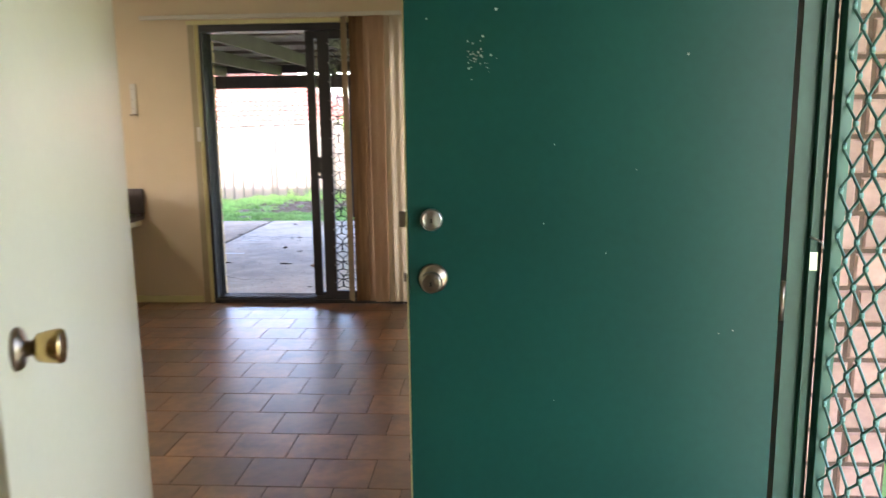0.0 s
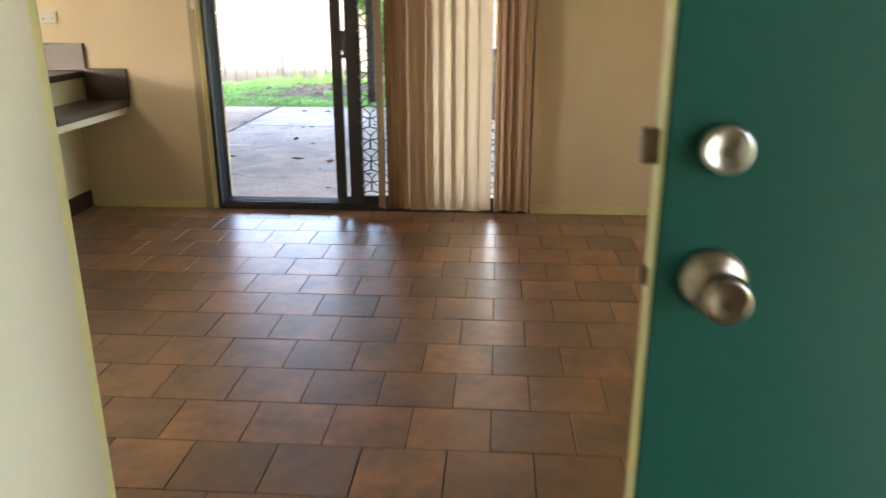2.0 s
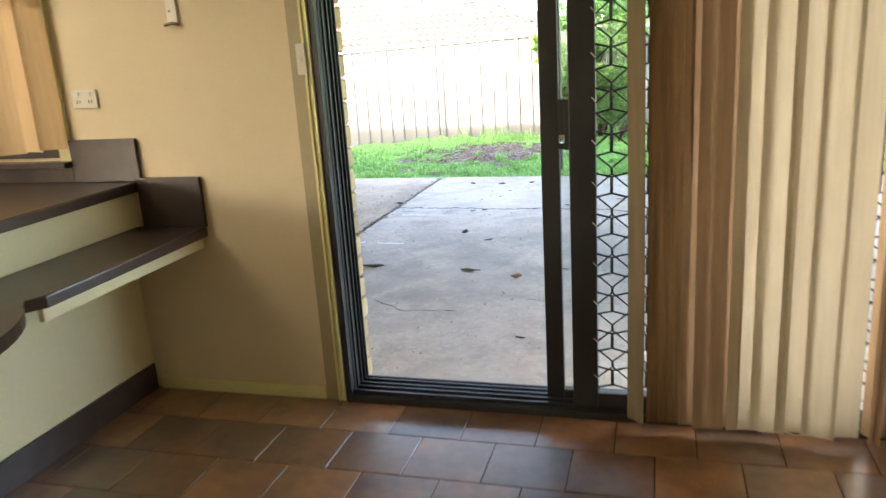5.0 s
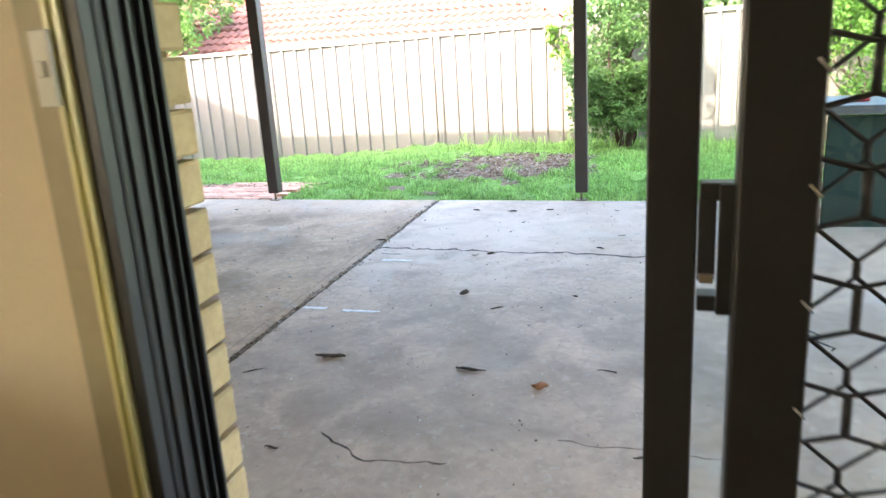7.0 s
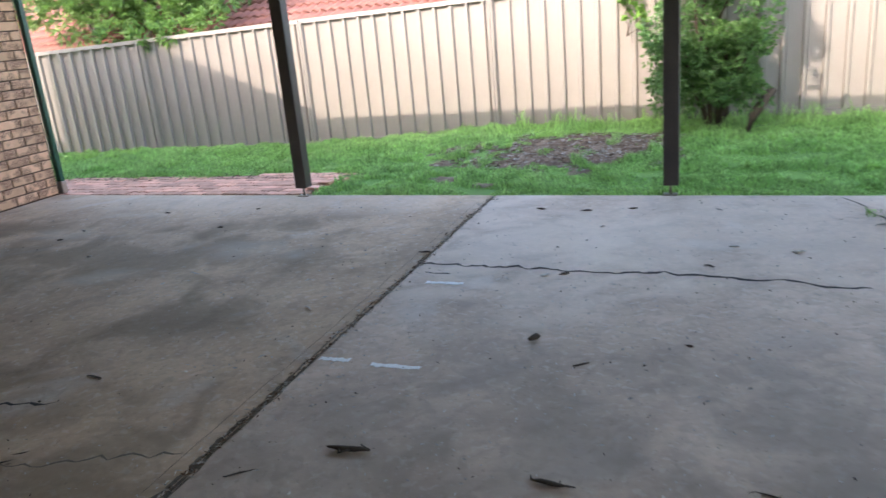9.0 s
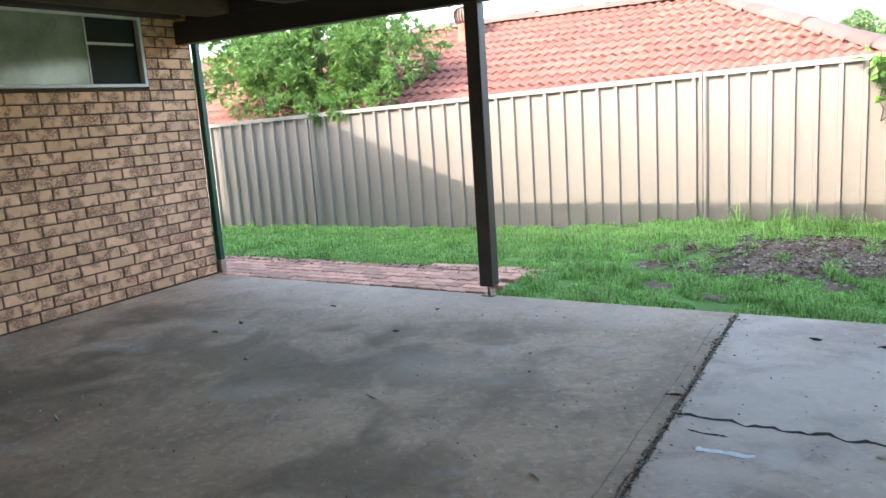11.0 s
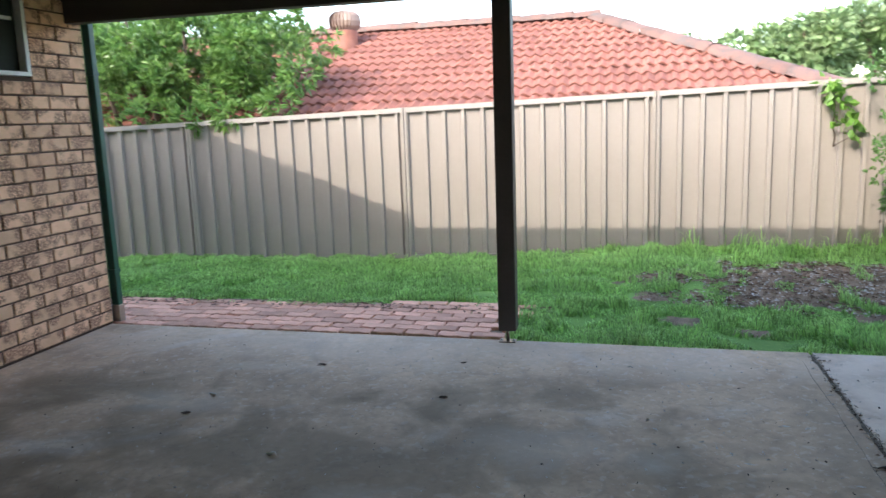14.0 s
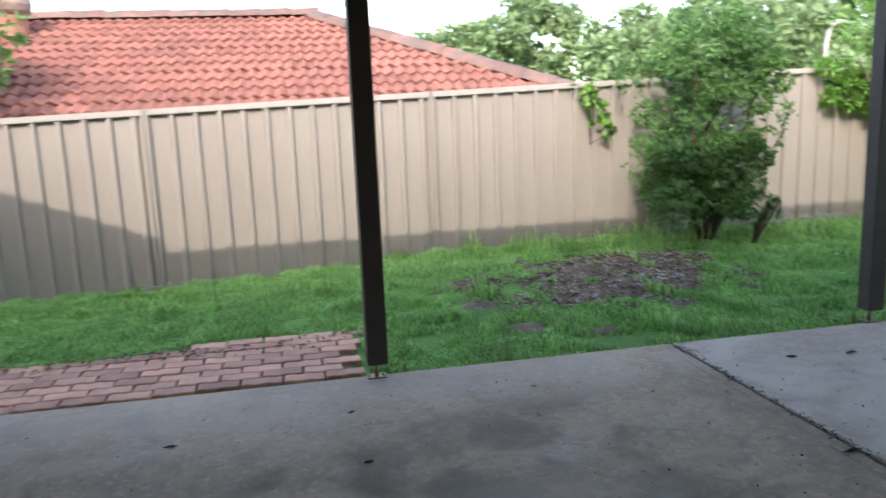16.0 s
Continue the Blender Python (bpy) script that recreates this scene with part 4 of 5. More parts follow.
for y0, y1, z0, z1 in ((3.985, 4.015, 1.59, 2.145), (5.235, 5.265, 1.59, 2.145), (4.015, 5.235, 1.59, 1.615), (4.015, 5.235, 2.12, 2.145)):
    box(b, -0.05, 0.006, y0, y1, z0, z1, 0.002)
part("window_frame", b, WHITE_METAL, wwin)
part("sash", box(box(B(), -0.03, -0.012, 4.755, 4.767, 1.616, 2.119, 0.002), -0.03, -0.012, 4.015, 4.035, 1.616, 2.119, 0.002), WHITE_METAL, wwin)
part("pane", box(B(), -0.024, -0.02, 4.035, 4.755, 1.616, 2.119), FROSTED_REFLECTION, wwin, "frosted pane, the garden's reflection put into its colour")
part("sash", box(B(), -0.048, -0.034, 4.769, 5.20, 1.915, 1.935, 0.002), WHITE_METAL, wwin)
part("flyscreen", box(B(), -0.054, -0.051, 4.769, 5.234, 1.616, 2.119), mat("dark_flyscreen_mesh", (0.022, 0.026, 0.024), (0.012, 0.015, 0.014), rough=0.8, scale=3, fine=300, bump=0.2), wwin, "dark insect mesh")
wdoor = thing("wing_door", pose(WX, 3.66, 0), "dark green painted wing door", "door")
part("leaf", box(B(), 0.002, 0.03, -0.86, -0.05, SLAB + 0.02, 1.95, 0.003), GREEN_METAL, wdoor)
part("jamb", box(box(B(), 0.0, 0.05, -0.048, 0.0, SLAB, 2.0, 0.003), 0.0, 0.05, -0.92, -0.862, SLAB, 2.0, 0.003), BEAM, wdoor)
pipe = thing("downpipe", pose(WX + 0.01, 5.80, SLAB), "dark green rectangular downpipe at the wall corner", "downpipe")
part("pipe", box(B(), -0.03, 0.03, -0.025, 0.025, 0.02, 2.05, 0.006), GREEN_METAL, pipe)
for z in (0.35, 1.7):
    part("strap", box(B(), -0.034, 0.034, -0.034, 0.027, z, z + 0.025, 0.002), GREEN_METAL, pipe)
part("shoe", box(B(), -0.034, 0.034, -0.029, 0.029, 0.0, 0.12, 0.004), STEEL, pipe, "bare metal shoe")

# ---- verandah ----
PY = 5.65
vroof = thing("verandah_roof", pose(0, 0, 0), "flat dark timber verandah roof over the patio", "roof")
part("beam", box(B(), WX - 0.02, 3.4, PY - 0.05, PY + 0.05, 1.935, 2.12, 0.005), BEAM, vroof, "dark stained edge beam")
part("fascia", box(B(), WX - 0.02, 3.45, 5.87, 5.90, 2.17, 2.345, 0.003), BEAM, vroof)
part("wall_plate", box(B(), WX + 0.003, WX + 0.12, 0.27, PY - 0.055, 2.14, 2.26, 0.004), BEAM, vroof)
for i in range(11):
    x = WX + 0.35 + i * 0.86
    part("rafter", box(B(), x, x + 0.045, 0.27, 5.868, 2.125, 2.27, 0.003), RAFTER, vroof, "brown rough rafter")
for i in range(6):
    y = 0.75 + i * 0.95
    part("batten", box(B(), WX + 0.05, 3.42, y, y + 0.07, 2.271, 2.306, 0.002), RAFTER, vroof)
vs, fs = [], []
n = 240
for i in range(n + 1):
    x = WX - 0.1 + i * (3.45 - WX) / n
    for y in (0.265, 5.868):
        vs.append((x, y, 2.322 + 0.008 * math.sin(i * 1.57)))
for i in range(n):
    fs.append((2 * i, 2 * i + 2, 2 * i + 3, 2 * i + 1))
ob = new("sheet", raw("sheet", vs, fs, SHEET, True))
ob.parent = vroof


def verandah_post(x, y, z0):
    p = thing("verandah_post", pose(x, y, z0), "charcoal painted square verandah post on a metal stirrup", "post", "verandah posts")
    b = B()
    box(b, -0.048, 0.058, -0.05, 0.05, 0.075, 1.934 - z0, 0.006)
    part("shaft", b, POST_PAINT, p)
    b = B()
    tube(b, [(0, 0, 0.002), (0, 0, 0.08)], 0.011, 10)
    part("stirrup", b, NICKEL, p)
    b = B()
    box(b, -0.05, 0.05, -0.035, 0.035, 0.0, 0.006, 0.001)
    plate = part("base_plate", b, NICKEL, p, "rusty base plate")
    for sx in (-0.036, 0.036):
        part("bolt", lathe(B(), [(0.007, 0.006), (0.007, 0.013), (0.003, 0.016)], 8, pose(sx, 0, 0)), STEEL, plate)
    return p


for x in (-2.885, 0.10, 3.1):
    verandah_post(x, PY, SLAB)

# wing roof: gable end towards the garden, pitched like the neighbour's
wroof = thing("wing_roof", pose(0, 0, 0), "red tiled pitched roof of the wing", "roof")
b = B()
# unseen; run far back past the wing to keep sun off the slab
ex, ez, pitch = -5.36, 2.14, 0.414
for x0, x1 in ((ex, -9.6),):
    z0, z1 = ez, ez + pitch * (x0 - x1)
    q = [(x0, -7.6, z0), (x0, 6.2, z0), (x1, 6.2, z1), (x1, -7.6, z1)]
    lo = [b.verts.new(p) for p in q]
    hi = [b.verts.new((p[0], p[1], p[2] + 0.06)) for p in q]
    b.faces.new(lo)
    b.faces.new(hi[::-1])
    for k in range(4):
        b.faces.new((lo[k], lo[(k + 1) % 4], hi[(k + 1) % 4], hi[k]))
part("slope", b, ROOF_UNDER, wroof)
b = B()
lo = [b.verts.new(p) for p in ((-5.45, 5.77, 2.1), (-9.6, 5.77, 2.1), (-9.6, 5.77, 3.88), (-5.45, 5.77, 2.17))]
hi = [b.verts.new((v.co.x, 5.83, v.co.z)) for v in lo]
b.faces.new(lo)
b.faces.new(hi[::-1])
for k in range(4):
    b.faces.new((lo[k], lo[(k + 1) % 4], hi[(k + 1) % 4], hi[k]))
part("gable", b, BEAM, wroof)
main_roof = thing("house_roof", pose(0, 0, 0), "tiled pitched roof over the house", "roof")
b = B()
q = [(-5.3, 0.75, 2.42), (5.9, 0.75, 2.42), (5.9, -3.4, 4.1), (-9.5, -3.4, 4.1)]
q2 = [(-9.5, -3.4, 4.1), (5.9, -3.4, 4.1), (5.9, -7.6, 2.42), (-9.5, -7.6, 2.42)]
for quad in (q, q2):
    lo = [b.verts.new(p) for p in quad]
    hi = [b.verts.new((p[0], p[1], p[2] + 0.06)) for p in quad]
    b.faces.new(lo)
    b.faces.new(hi[::-1])
    for k in range(4):
        b.faces.new((lo[k], lo[(k + 1) % 4], hi[(k + 1) % 4], hi[k]))
part("slope", b, ROOF_UNDER, main_roof)

# ---- fence ----
FY = 8.47


def fence_top(x):
    return 1.40 + 0.0262 * (x + 2.5)


def fence_low(x):
    return fence_top(x) - 1.47


fence = thing("fence", pose(0, FY, 0), "beige ribbed steel boundary fence, half in shade", "fence")
PITCH = 2.363
for k in range(-2, 6):
    x0 = -4.319 + k * PITCH
    x1 = x0 + PITCH
    prof = []
    for i in range(13):
        u = x0 + 0.045 + i * 0.1885
        prof += [(u - 0.052, 0.0), (u - 0.043, 0.031), (u - 0.010, 0.033), (u - 0.001, 0.0)]
    prof.append((x1 - 0.02, 0.0))
    vs, fs = [], []
    for u, d in prof:
        vs += [(u, 0.010 - d, fence_low(u)), (u, 0.010 - d, fence_top(u) - 0.02)]
    for i in range(len(prof) - 1):
        fs.append((2 * i, 2 * i + 2, 2 * i + 3, 2 * i + 1))
    ob = new("sheet", raw("sheet", vs, fs, FENCE))
    ob.parent = fence
    for nm, za, zb, d, mt in (("top_rail", -0.035, 0.012, 0.028, FENCE_CAP), ("bottom_rail", -1.50, -1.44, 0.02, FENCE)):
        b = B()
        v = [b.verts.new((x, y, fence_top(x) + z)) for x in (x0 + 0.026, x1 - 0.026) for y in (-d, d) for z in (za, zb)]
        for f in ((0, 1, 3, 2), (4, 6, 7, 5), (0, 4, 5, 1), (2, 3, 7, 6), (0, 2, 6, 4), (1, 5, 7, 3)):
            b.faces.new([v[i] for i in f])
        part(nm, b, mt, fence)
    b = B()
    for xa, xb in ((-0.028, -0.003), (0.003, 0.028)):
        box(b, x0 + xa, x0 + xb, -0.034, 0.034, fence_low(x0) - 0.15, fence_top(x0) + 0.014, 0.003)
    part("post", b, FENCE, fence)
    # solid black strip fills the gap in place of its shade
    part("seam", box(B(), x0 - 0.0029, x0 + 0.0029, -0.012, 0.012, fence_low(x0) - 0.15, fence_top(x0) + 0.008), BLACK, fence, "black strip for the shade in the gap between two fence posts")

# ---- neighbour's house ----
RX, RY, RZ, RP = -2.70, 12.5, 2.58, 0.404         # ridge end and pitch
EAVE_Y = 8.98
house = thing("neighbour_house", pose(0, 0, 0), "neighbour's house with a red concrete tile hip roof", "house")
run = RY - EAVE_Y
HIP = 0.9                                     # the hip end is a little steeper than the long slope
eave_z = RZ - RP * run
part("wall", box(B(), -12.0, RX + HIP * run - 0.5, EAVE_Y + 0.5, RY + run - 0.5, -0.3, eave_z - 0.05), HOUSE_WALL, house)
b = B()
dz = -0.045
A, Bv, C, D, E2, F2 = [(-13.5, EAVE_Y, eave_z), (RX + HIP * run, EAVE_Y, eave_z), (RX, RY, RZ), (-13.5, RY, RZ), (RX + HIP * run, RY + run, eave_z), (-13.5, RY + run, eave_z)]
for face in ((A, Bv, C, D), (Bv, E2, C), (D, C, E2, F2)):
    b.faces.new([b.verts.new((p[0], p[1], p[2] + dz)) for p in face])
roof = part("roof", b, ROOF_UNDER, house, "red concrete tiles, weathered at the ridge")
b = B()
box(b, -13.5, RX + HIP * run + 0.05, EAVE_Y - 0.03, EAVE_Y, eave_z - 0.18, eave_z - 0.02)
part("gutter", b, FENCE_CAP, house)


def whirly(x, y):
    zb = RZ - RP * (RY - y)
    v = thing("roof_ventilator", pose(x, y, zb - 0.12), "brown ribbed roof ventilator on a terracotta stack", "ventilator")
    part("flue", lathe(B(), [(0.19, -0.05), (0.18, 0.1), (0.165, 0.31), (0.17, 0.33)], 24), TERRACOTTA, v)
    b = B()
    pts = [(0.165, 0.332), (0.20, 0.38), (0.215, 0.45), (0.20, 0.53), (0.15, 0.58), (0.05, 0.60)]
    pr = []
    for r, z in pts:
        for da in (-0.05, 0.13):
            q = r + (0.018 if da > 0 else 0)
            pr.append(b.verts.new((q * math.cos(da), q * math.sin(da), z)))
    for i in range(len(pts) - 1):
        b.faces.new((pr[2 * i], pr[2 * i + 1], pr[2 * i + 3], pr[2 * i + 2]))
    vane = to_mesh("vane", b, mat("weathered_vane_paint", (0.26, 0.185, 0.15), (0.17, 0.12, 0.10), rough=0.5, scale=8, bump=0.1))
    pieces("vane", vane, v, [pose(0, 0, 0, rz=360 * k / 26) for k in range(26)])
    part("core", lathe(B(), [(0.15, 0.332), (0.18, 0.4), (0.19, 0.47), (0.16, 0.55), (0.06, 0.595)], 24), mat("rust_dark", (0.10, 0.045, 0.03), rough=0.7), v)
    part("cap", lathe(B(), [(0.08, 0.596), (0.07, 0.606), (0.02, 0.612)], 20), BARK, v)
    return v


whirly(-6.16, 11.85)
mast = thing("aerial_mast", pose(-6.75, 12.35, 2.4), "thin grey aerial mast on the neighbour's roof", "aerial")
part("pole", tube(B(), [(0, 0, -0.1), (0, 0, 1.3)], 0.014, 6), FENCE_CAP, mast)

# ---- barbecue of brick ----
bbq = thing("brick_barbecue", pose(1.615, 4.60, SLAB), "brick barbecue with a grey slab top and green doors", "barbecue")
part("core", box(B(), 0.012, 0.205, 0.012, 0.62, 0, 0.80), MORTAR, bbq)
part("core", box(B(), 1.21, 1.40, 0.012, 0.62, 0, 0.80), MORTAR, bbq)
part("slab_top", box(B(), -0.03, 1.45, -0.04, 0.66, 0.805, 0.865, 0.006), SLATE_TOP, bbq, "smooth dark grey slab")
part("door", box(B(), 0.222, 0.70, 0.05, 0.075, 0.03, 0.79, 0.003), DARK_GREEN, bbq, "dark green metal door")
part("door", box(B(), 0.706, 1.195, 0.05, 0.075, 0.03, 0.79, 0.003), DARK_GREEN, bbq, "dark green metal door")
b = B()
r = random.Random(4)
for i in range(14):
    a = r.uniform(0, 6.28)
    tube(b, [(0.42 + r.uniform(-0.07, 0.07), 0.22 + r.uniform(-0.05, 0.05), 0.868), (0.42 + 0.08 * math.cos(a), 0.22 + 0.06 * math.sin(a), 0.872 + r.uniform(0, 0.02))], 0.010, 5)
bmesh.ops.translate(b, verts=b.verts, vec=(1.615, 4.60, SLAB))
solid("red_rag", b, RED_CLOTH, "crumpled red rag on the barbecue top", "rag")

# ---- plants ----


def leaf_mass(n, place, size, seed, droop=0.3, slim=0.45, rosette=1):
    """Many separate two-face leaves; place(rnd) gives a point and the way it grows."""
    r = random.Random(seed)
    vs, fs = [], []
    for i in range(n):
        if i % rosette == 0:
            p, out = place(r)
        d = (out + Vector((r.gauss(0, 0.7), r.gauss(0, 0.7), r.gauss(0, 0.55) - droop))).normalized()
        side = d.cross(Vector((r.gauss(0, 1), r.gauss(0, 1), r.gauss(0, 1)))).normalized()
        up = side.cross(d)
        ln = size * r.uniform(0.6, 1.35)
        w = ln * slim * 0.5
        k = len(vs)
        vs += [tuple(p), tuple(p + d * ln * 0.45 + side * w + up * w * 0.35), tuple(p + d * ln), tuple(p + d * ln * 0.45 - side * w + up * w * 0.35)]
        fs += [(k, k + 1, k + 2), (k, k + 2, k + 3)]
    return vs, fs


def clumps(centres):
    def place(r):
        c, rad, flat = r.choice(centres)
        v = Vector((r.gauss(0, 1), r.gauss(0, 1), r.gauss(0, 1))).normalized()
        q = rad * (0.55 + 0.45 * r.random() ** 0.5)
        return Vector(c) + Vector((v.x * q, v.y * q, v.z * q * flat)), v
    return place


def limbs(bm, base, tips, r0, seed, bend=0.15):
    r = random.Random(seed)
    for t in tips:
        a, c = Vector(base), Vector(t)
        pts = []
        for k in range(6):
            f = k / 5
            p = a.lerp(c, f)
            if 0 < k < 5:
                p += Vector((r.uniform(-bend, bend), r.uniform(-bend, bend), r.uniform(-bend, bend) * 0.4)) * (c - a).length * 0.3
            pts.append(p)
        tube(bm, pts, [r0 * (1 - 0.8 * k / 5) for k in range(6)], 6)


def plant(name, base, trunk_tips, r0, centres, n, size, leaf, seed, label, category, trunk_label="", droop=0.3, slim=0.45, rosette=1):
    t = thing(name, Matrix.Translation(base), label, category)
    b = B()
    limbs(b, (0, 0, -0.1), [Vector(p) - Vector(base) for p in trunk_tips], r0, seed)
    part("trunk", b, BARK, t, trunk_label)
    rel = [(tuple(Vector(c) - Vector(base)), rad, fl) for c, rad, fl in centres]
    vs, fs = leaf_mass(n, clumps(rel), size, seed, droop, slim, rosette)
    ob = new("crown", raw("crown", vs, fs, leaf))
    ob.parent = t
    return t


def cloud(x0, x1, y0, y1, z0, z1, n, rad, seed, shape=None):
    r = random.Random(seed)
    out = []
    while len(out) < n:
        x, y, z = r.uniform(x0, x1), r.uniform(y0, y1), r.uniform(z0, z1)
        if shape is None or shape(x, y, z):
            out.append(((x, y, z), rad * r.uniform(0.6, 1.3), r.uniform(0.6, 0.9)))
    return out


# broad-leaved tree behind the fence
cs = cloud(-9.3, -5.75, 8.75, 10.2, 1.45, 2.75, 105, 0.31, 3, lambda x, y, z: ((x + 7.5) / 1.85) ** 2 + ((z - 1.95) / 0.85) ** 2 < 1)
cs += [((-6.6, 8.55, 1.33), 0.22, 0.7), ((-6.2, 8.55, 1.36), 0.2, 0.7), ((-5.75, 8.7, 1.45), 0.22, 0.7), ((-5.6, 8.9, 1.75), 0.2, 0.9), ((-7.2, 8.6, 1.4), 0.22, 0.7)]
plant("garden_tree", (-7.4, 9.4, -0.1), [(-8.6, 9.5, 2.2), (-7.9, 9.3, 2.6), (-7.1, 9.2, 2.5), (-6.3, 9.2, 2.0), (-6.7, 9.6, 2.3), (-8.1, 9.0, 1.9)], 0.07, cs, 40000, 0.095, LEAF_TREE, 11, "leafy broad-leaved tree hanging over the fence", "tree", droop=0.15, slim=0.26, rosette=8)
# bush in front of the fence
cs = cloud(-0.45, 1.1, 7.55, 8.2, 0.3, 2.05, 90, 0.17, 5, lambda x, y, z: ((x - 0.30 - 0.12 * (z - 1)) / (0.37 + 0.14 * min(z, 1.5))) ** 2 + ((z - 1.15) / 0.95) ** 2 < 1)
cs += cloud(-0.15, 0.72, 7.6, 8.1, 0.28, 0.95, 40, 0.16, 15)
plant("garden_bush", (0.35, 7.85, 0.0), [(-0.1, 7.8, 1.3), (0.2, 7.75, 1.6), (0.5, 7.9, 1.7), (0.75, 7.8, 1.3), (0.72, 7.7, 0.9), (0.3, 8.0, 1.8)], 0.03, cs, 48000, 0.043, LEAF_BUSH, 17, "dense green bush in front of the fence", "bush", "bare stems at the base", slim=0.40, rosette=5)
# stump by the bush
b = B()
tube(b, [(0.64, 7.62, -0.05), (0.70, 7.60, 0.16), (0.86, 7.58, 0.40)], [0.05, 0.045, 0.04], 9)
solid("cut_stump", b, BARK, "cut branch stump beside the bush", "stump")
# creeper hanging over the fence
r = random.Random(3)
cs = [((-0.55 + 0.22 * i / 7 + r.uniform(-0.04, 0.04), FY - 0.07, fence_top(-0.5) - 0.02 - 0.44 * i / 7), 0.065, 0.9) for i in range(8)]
plant("fence_creeper", (-0.5, FY - 0.06, 1.0), [(-0.5, FY - 0.05, 1.35), (-0.33, FY - 0.06, 1.0)], 0.006, cs, 110, 0.085, LEAF_VINE, 23, "bright green creeper hanging over the fence", "creeper", slim=0.7)
# vines and shrub at the right end
cs = cloud(2.4, 3.9, 7.9, 8.7, 1.3, 2.15, 34, 0.21, 7) + cloud(2.5, 4.3, 7.6, 8.3, 0.3, 1.9, 44, 0.28, 8)
cs += [((1.9 + 0.075 * i, FY - 0.09, 1.52 - 0.42 * ((i * 37) % 10) / 10), 0.07, 1.0) for i in range(14)]
plant("vine_shrub", (3.1, 8.1, 0.0), [(2.6, 8.1, 1.3), (3.1, 8.0, 1.7), (3.5, 8.1, 1.6), (2.2, 8.3, 1.6), (2.4, 7.95, 0.8)], 0.03, cs, 14000, 0.062, LEAF_VINE, 29, "tangled bright green vine and shrub along the fence", "shrub", "brown vine stems", slim=0.5)
cs = cloud(4.2, 6.5, 6.6, 8.2, 0.3, 2.2, 30, 0.35, 12)
plant("garden_bush", (5.3, 7.5, 0.0), [(4.9, 7.5, 1.3), (5.6, 7.4, 1.5)], 0.04, cs, 4000, 0.10, LEAF_BUSH, 31, "green bush at the end of the lawn", "bush")

# far trees
FAR = [((3.2, 31, -0.1), 4.0, 4.4, 1), ((7.5, 33, -0.1), 4.6, 5.6, 2), ((11.5, 30, -0.1), 4.6, 5.2, 3), ((16, 33, -0.1), 5.5, 6.5, 4), ((20.5, 31, -0.1), 5.0, 6.0, 5), ((9, 25, -0.1), 3.2, 3.4, 6), ((13.5, 24, -0.1), 3.4, 3.7, 7), ((25, 30, -0.1), 5.0, 6.0, 8), ((1.0, 48, -0.1), 3.4, 5.0, 9), ((-2.0, 60, -0.1), 3.0, 5.6, 10), ((18.5, 25, -0.1), 3.6, 4.2, 11)]
for base, wide, tall, s in FAR:
    x, y, z = base
    cs = cloud(x - wide / 2, x + wide / 2, y - wide / 2, y + wide / 2, tall * 0.35, tall, 26, wide * 0.17, s + 40,
               lambda a, c, h, x=x, y=y, wide=wide, tall=tall: ((a - x) / (wide * 0.5)) ** 2 + ((c - y) / (wide * 0.5)) ** 2 + ((h - tall * 0.66) / (tall * 0.36)) ** 2 < 1)
    tips = [c[0] for c in cs[::5]]
    plant("gum_tree", base, tips, 0.14, cs, 8000, 0.28, LEAF_FAR, s + 60, "grey-green gum tree far beyond the fence", "tree", slim=0.6)
lamp = thing("street_lamp", pose(4.81, 12.0, -0.1), "pale curved top of a lamp post behind the fence", "lamp post")
part("pole", tube(B(), [(0, 0, 0), (0, 0, 2.12), (0.04, 0, 2.29), (0.14, 0, 2.41), (0.25, 0, 2.43), (0.32, 0, 2.38)], 0.035, 8), FENCE_CAP, lamp)

# ---- grass ----


def soil_amount(x, y):
    d = ((x + 0.95) / 1.0) ** 2 + ((y - 7.1) / 0.62) ** 2
    for cx, cy, rx, ry in ((-1.9, 6.28, 0.16, 0.09), (-2.05, 6.75, 0.16, 0.09), (-1.45, 6.1, 0.12, 0.06)):
        d = min(d, ((x - cx) / rx) ** 2 + ((y - cy) / ry) ** 2)
    return d + 0.9 * noise.noise(Vector((x * 2.2, y * 2.2, 4))) + 0.9 * noise.noise(Vector((x * 6, y * 6, 2)))


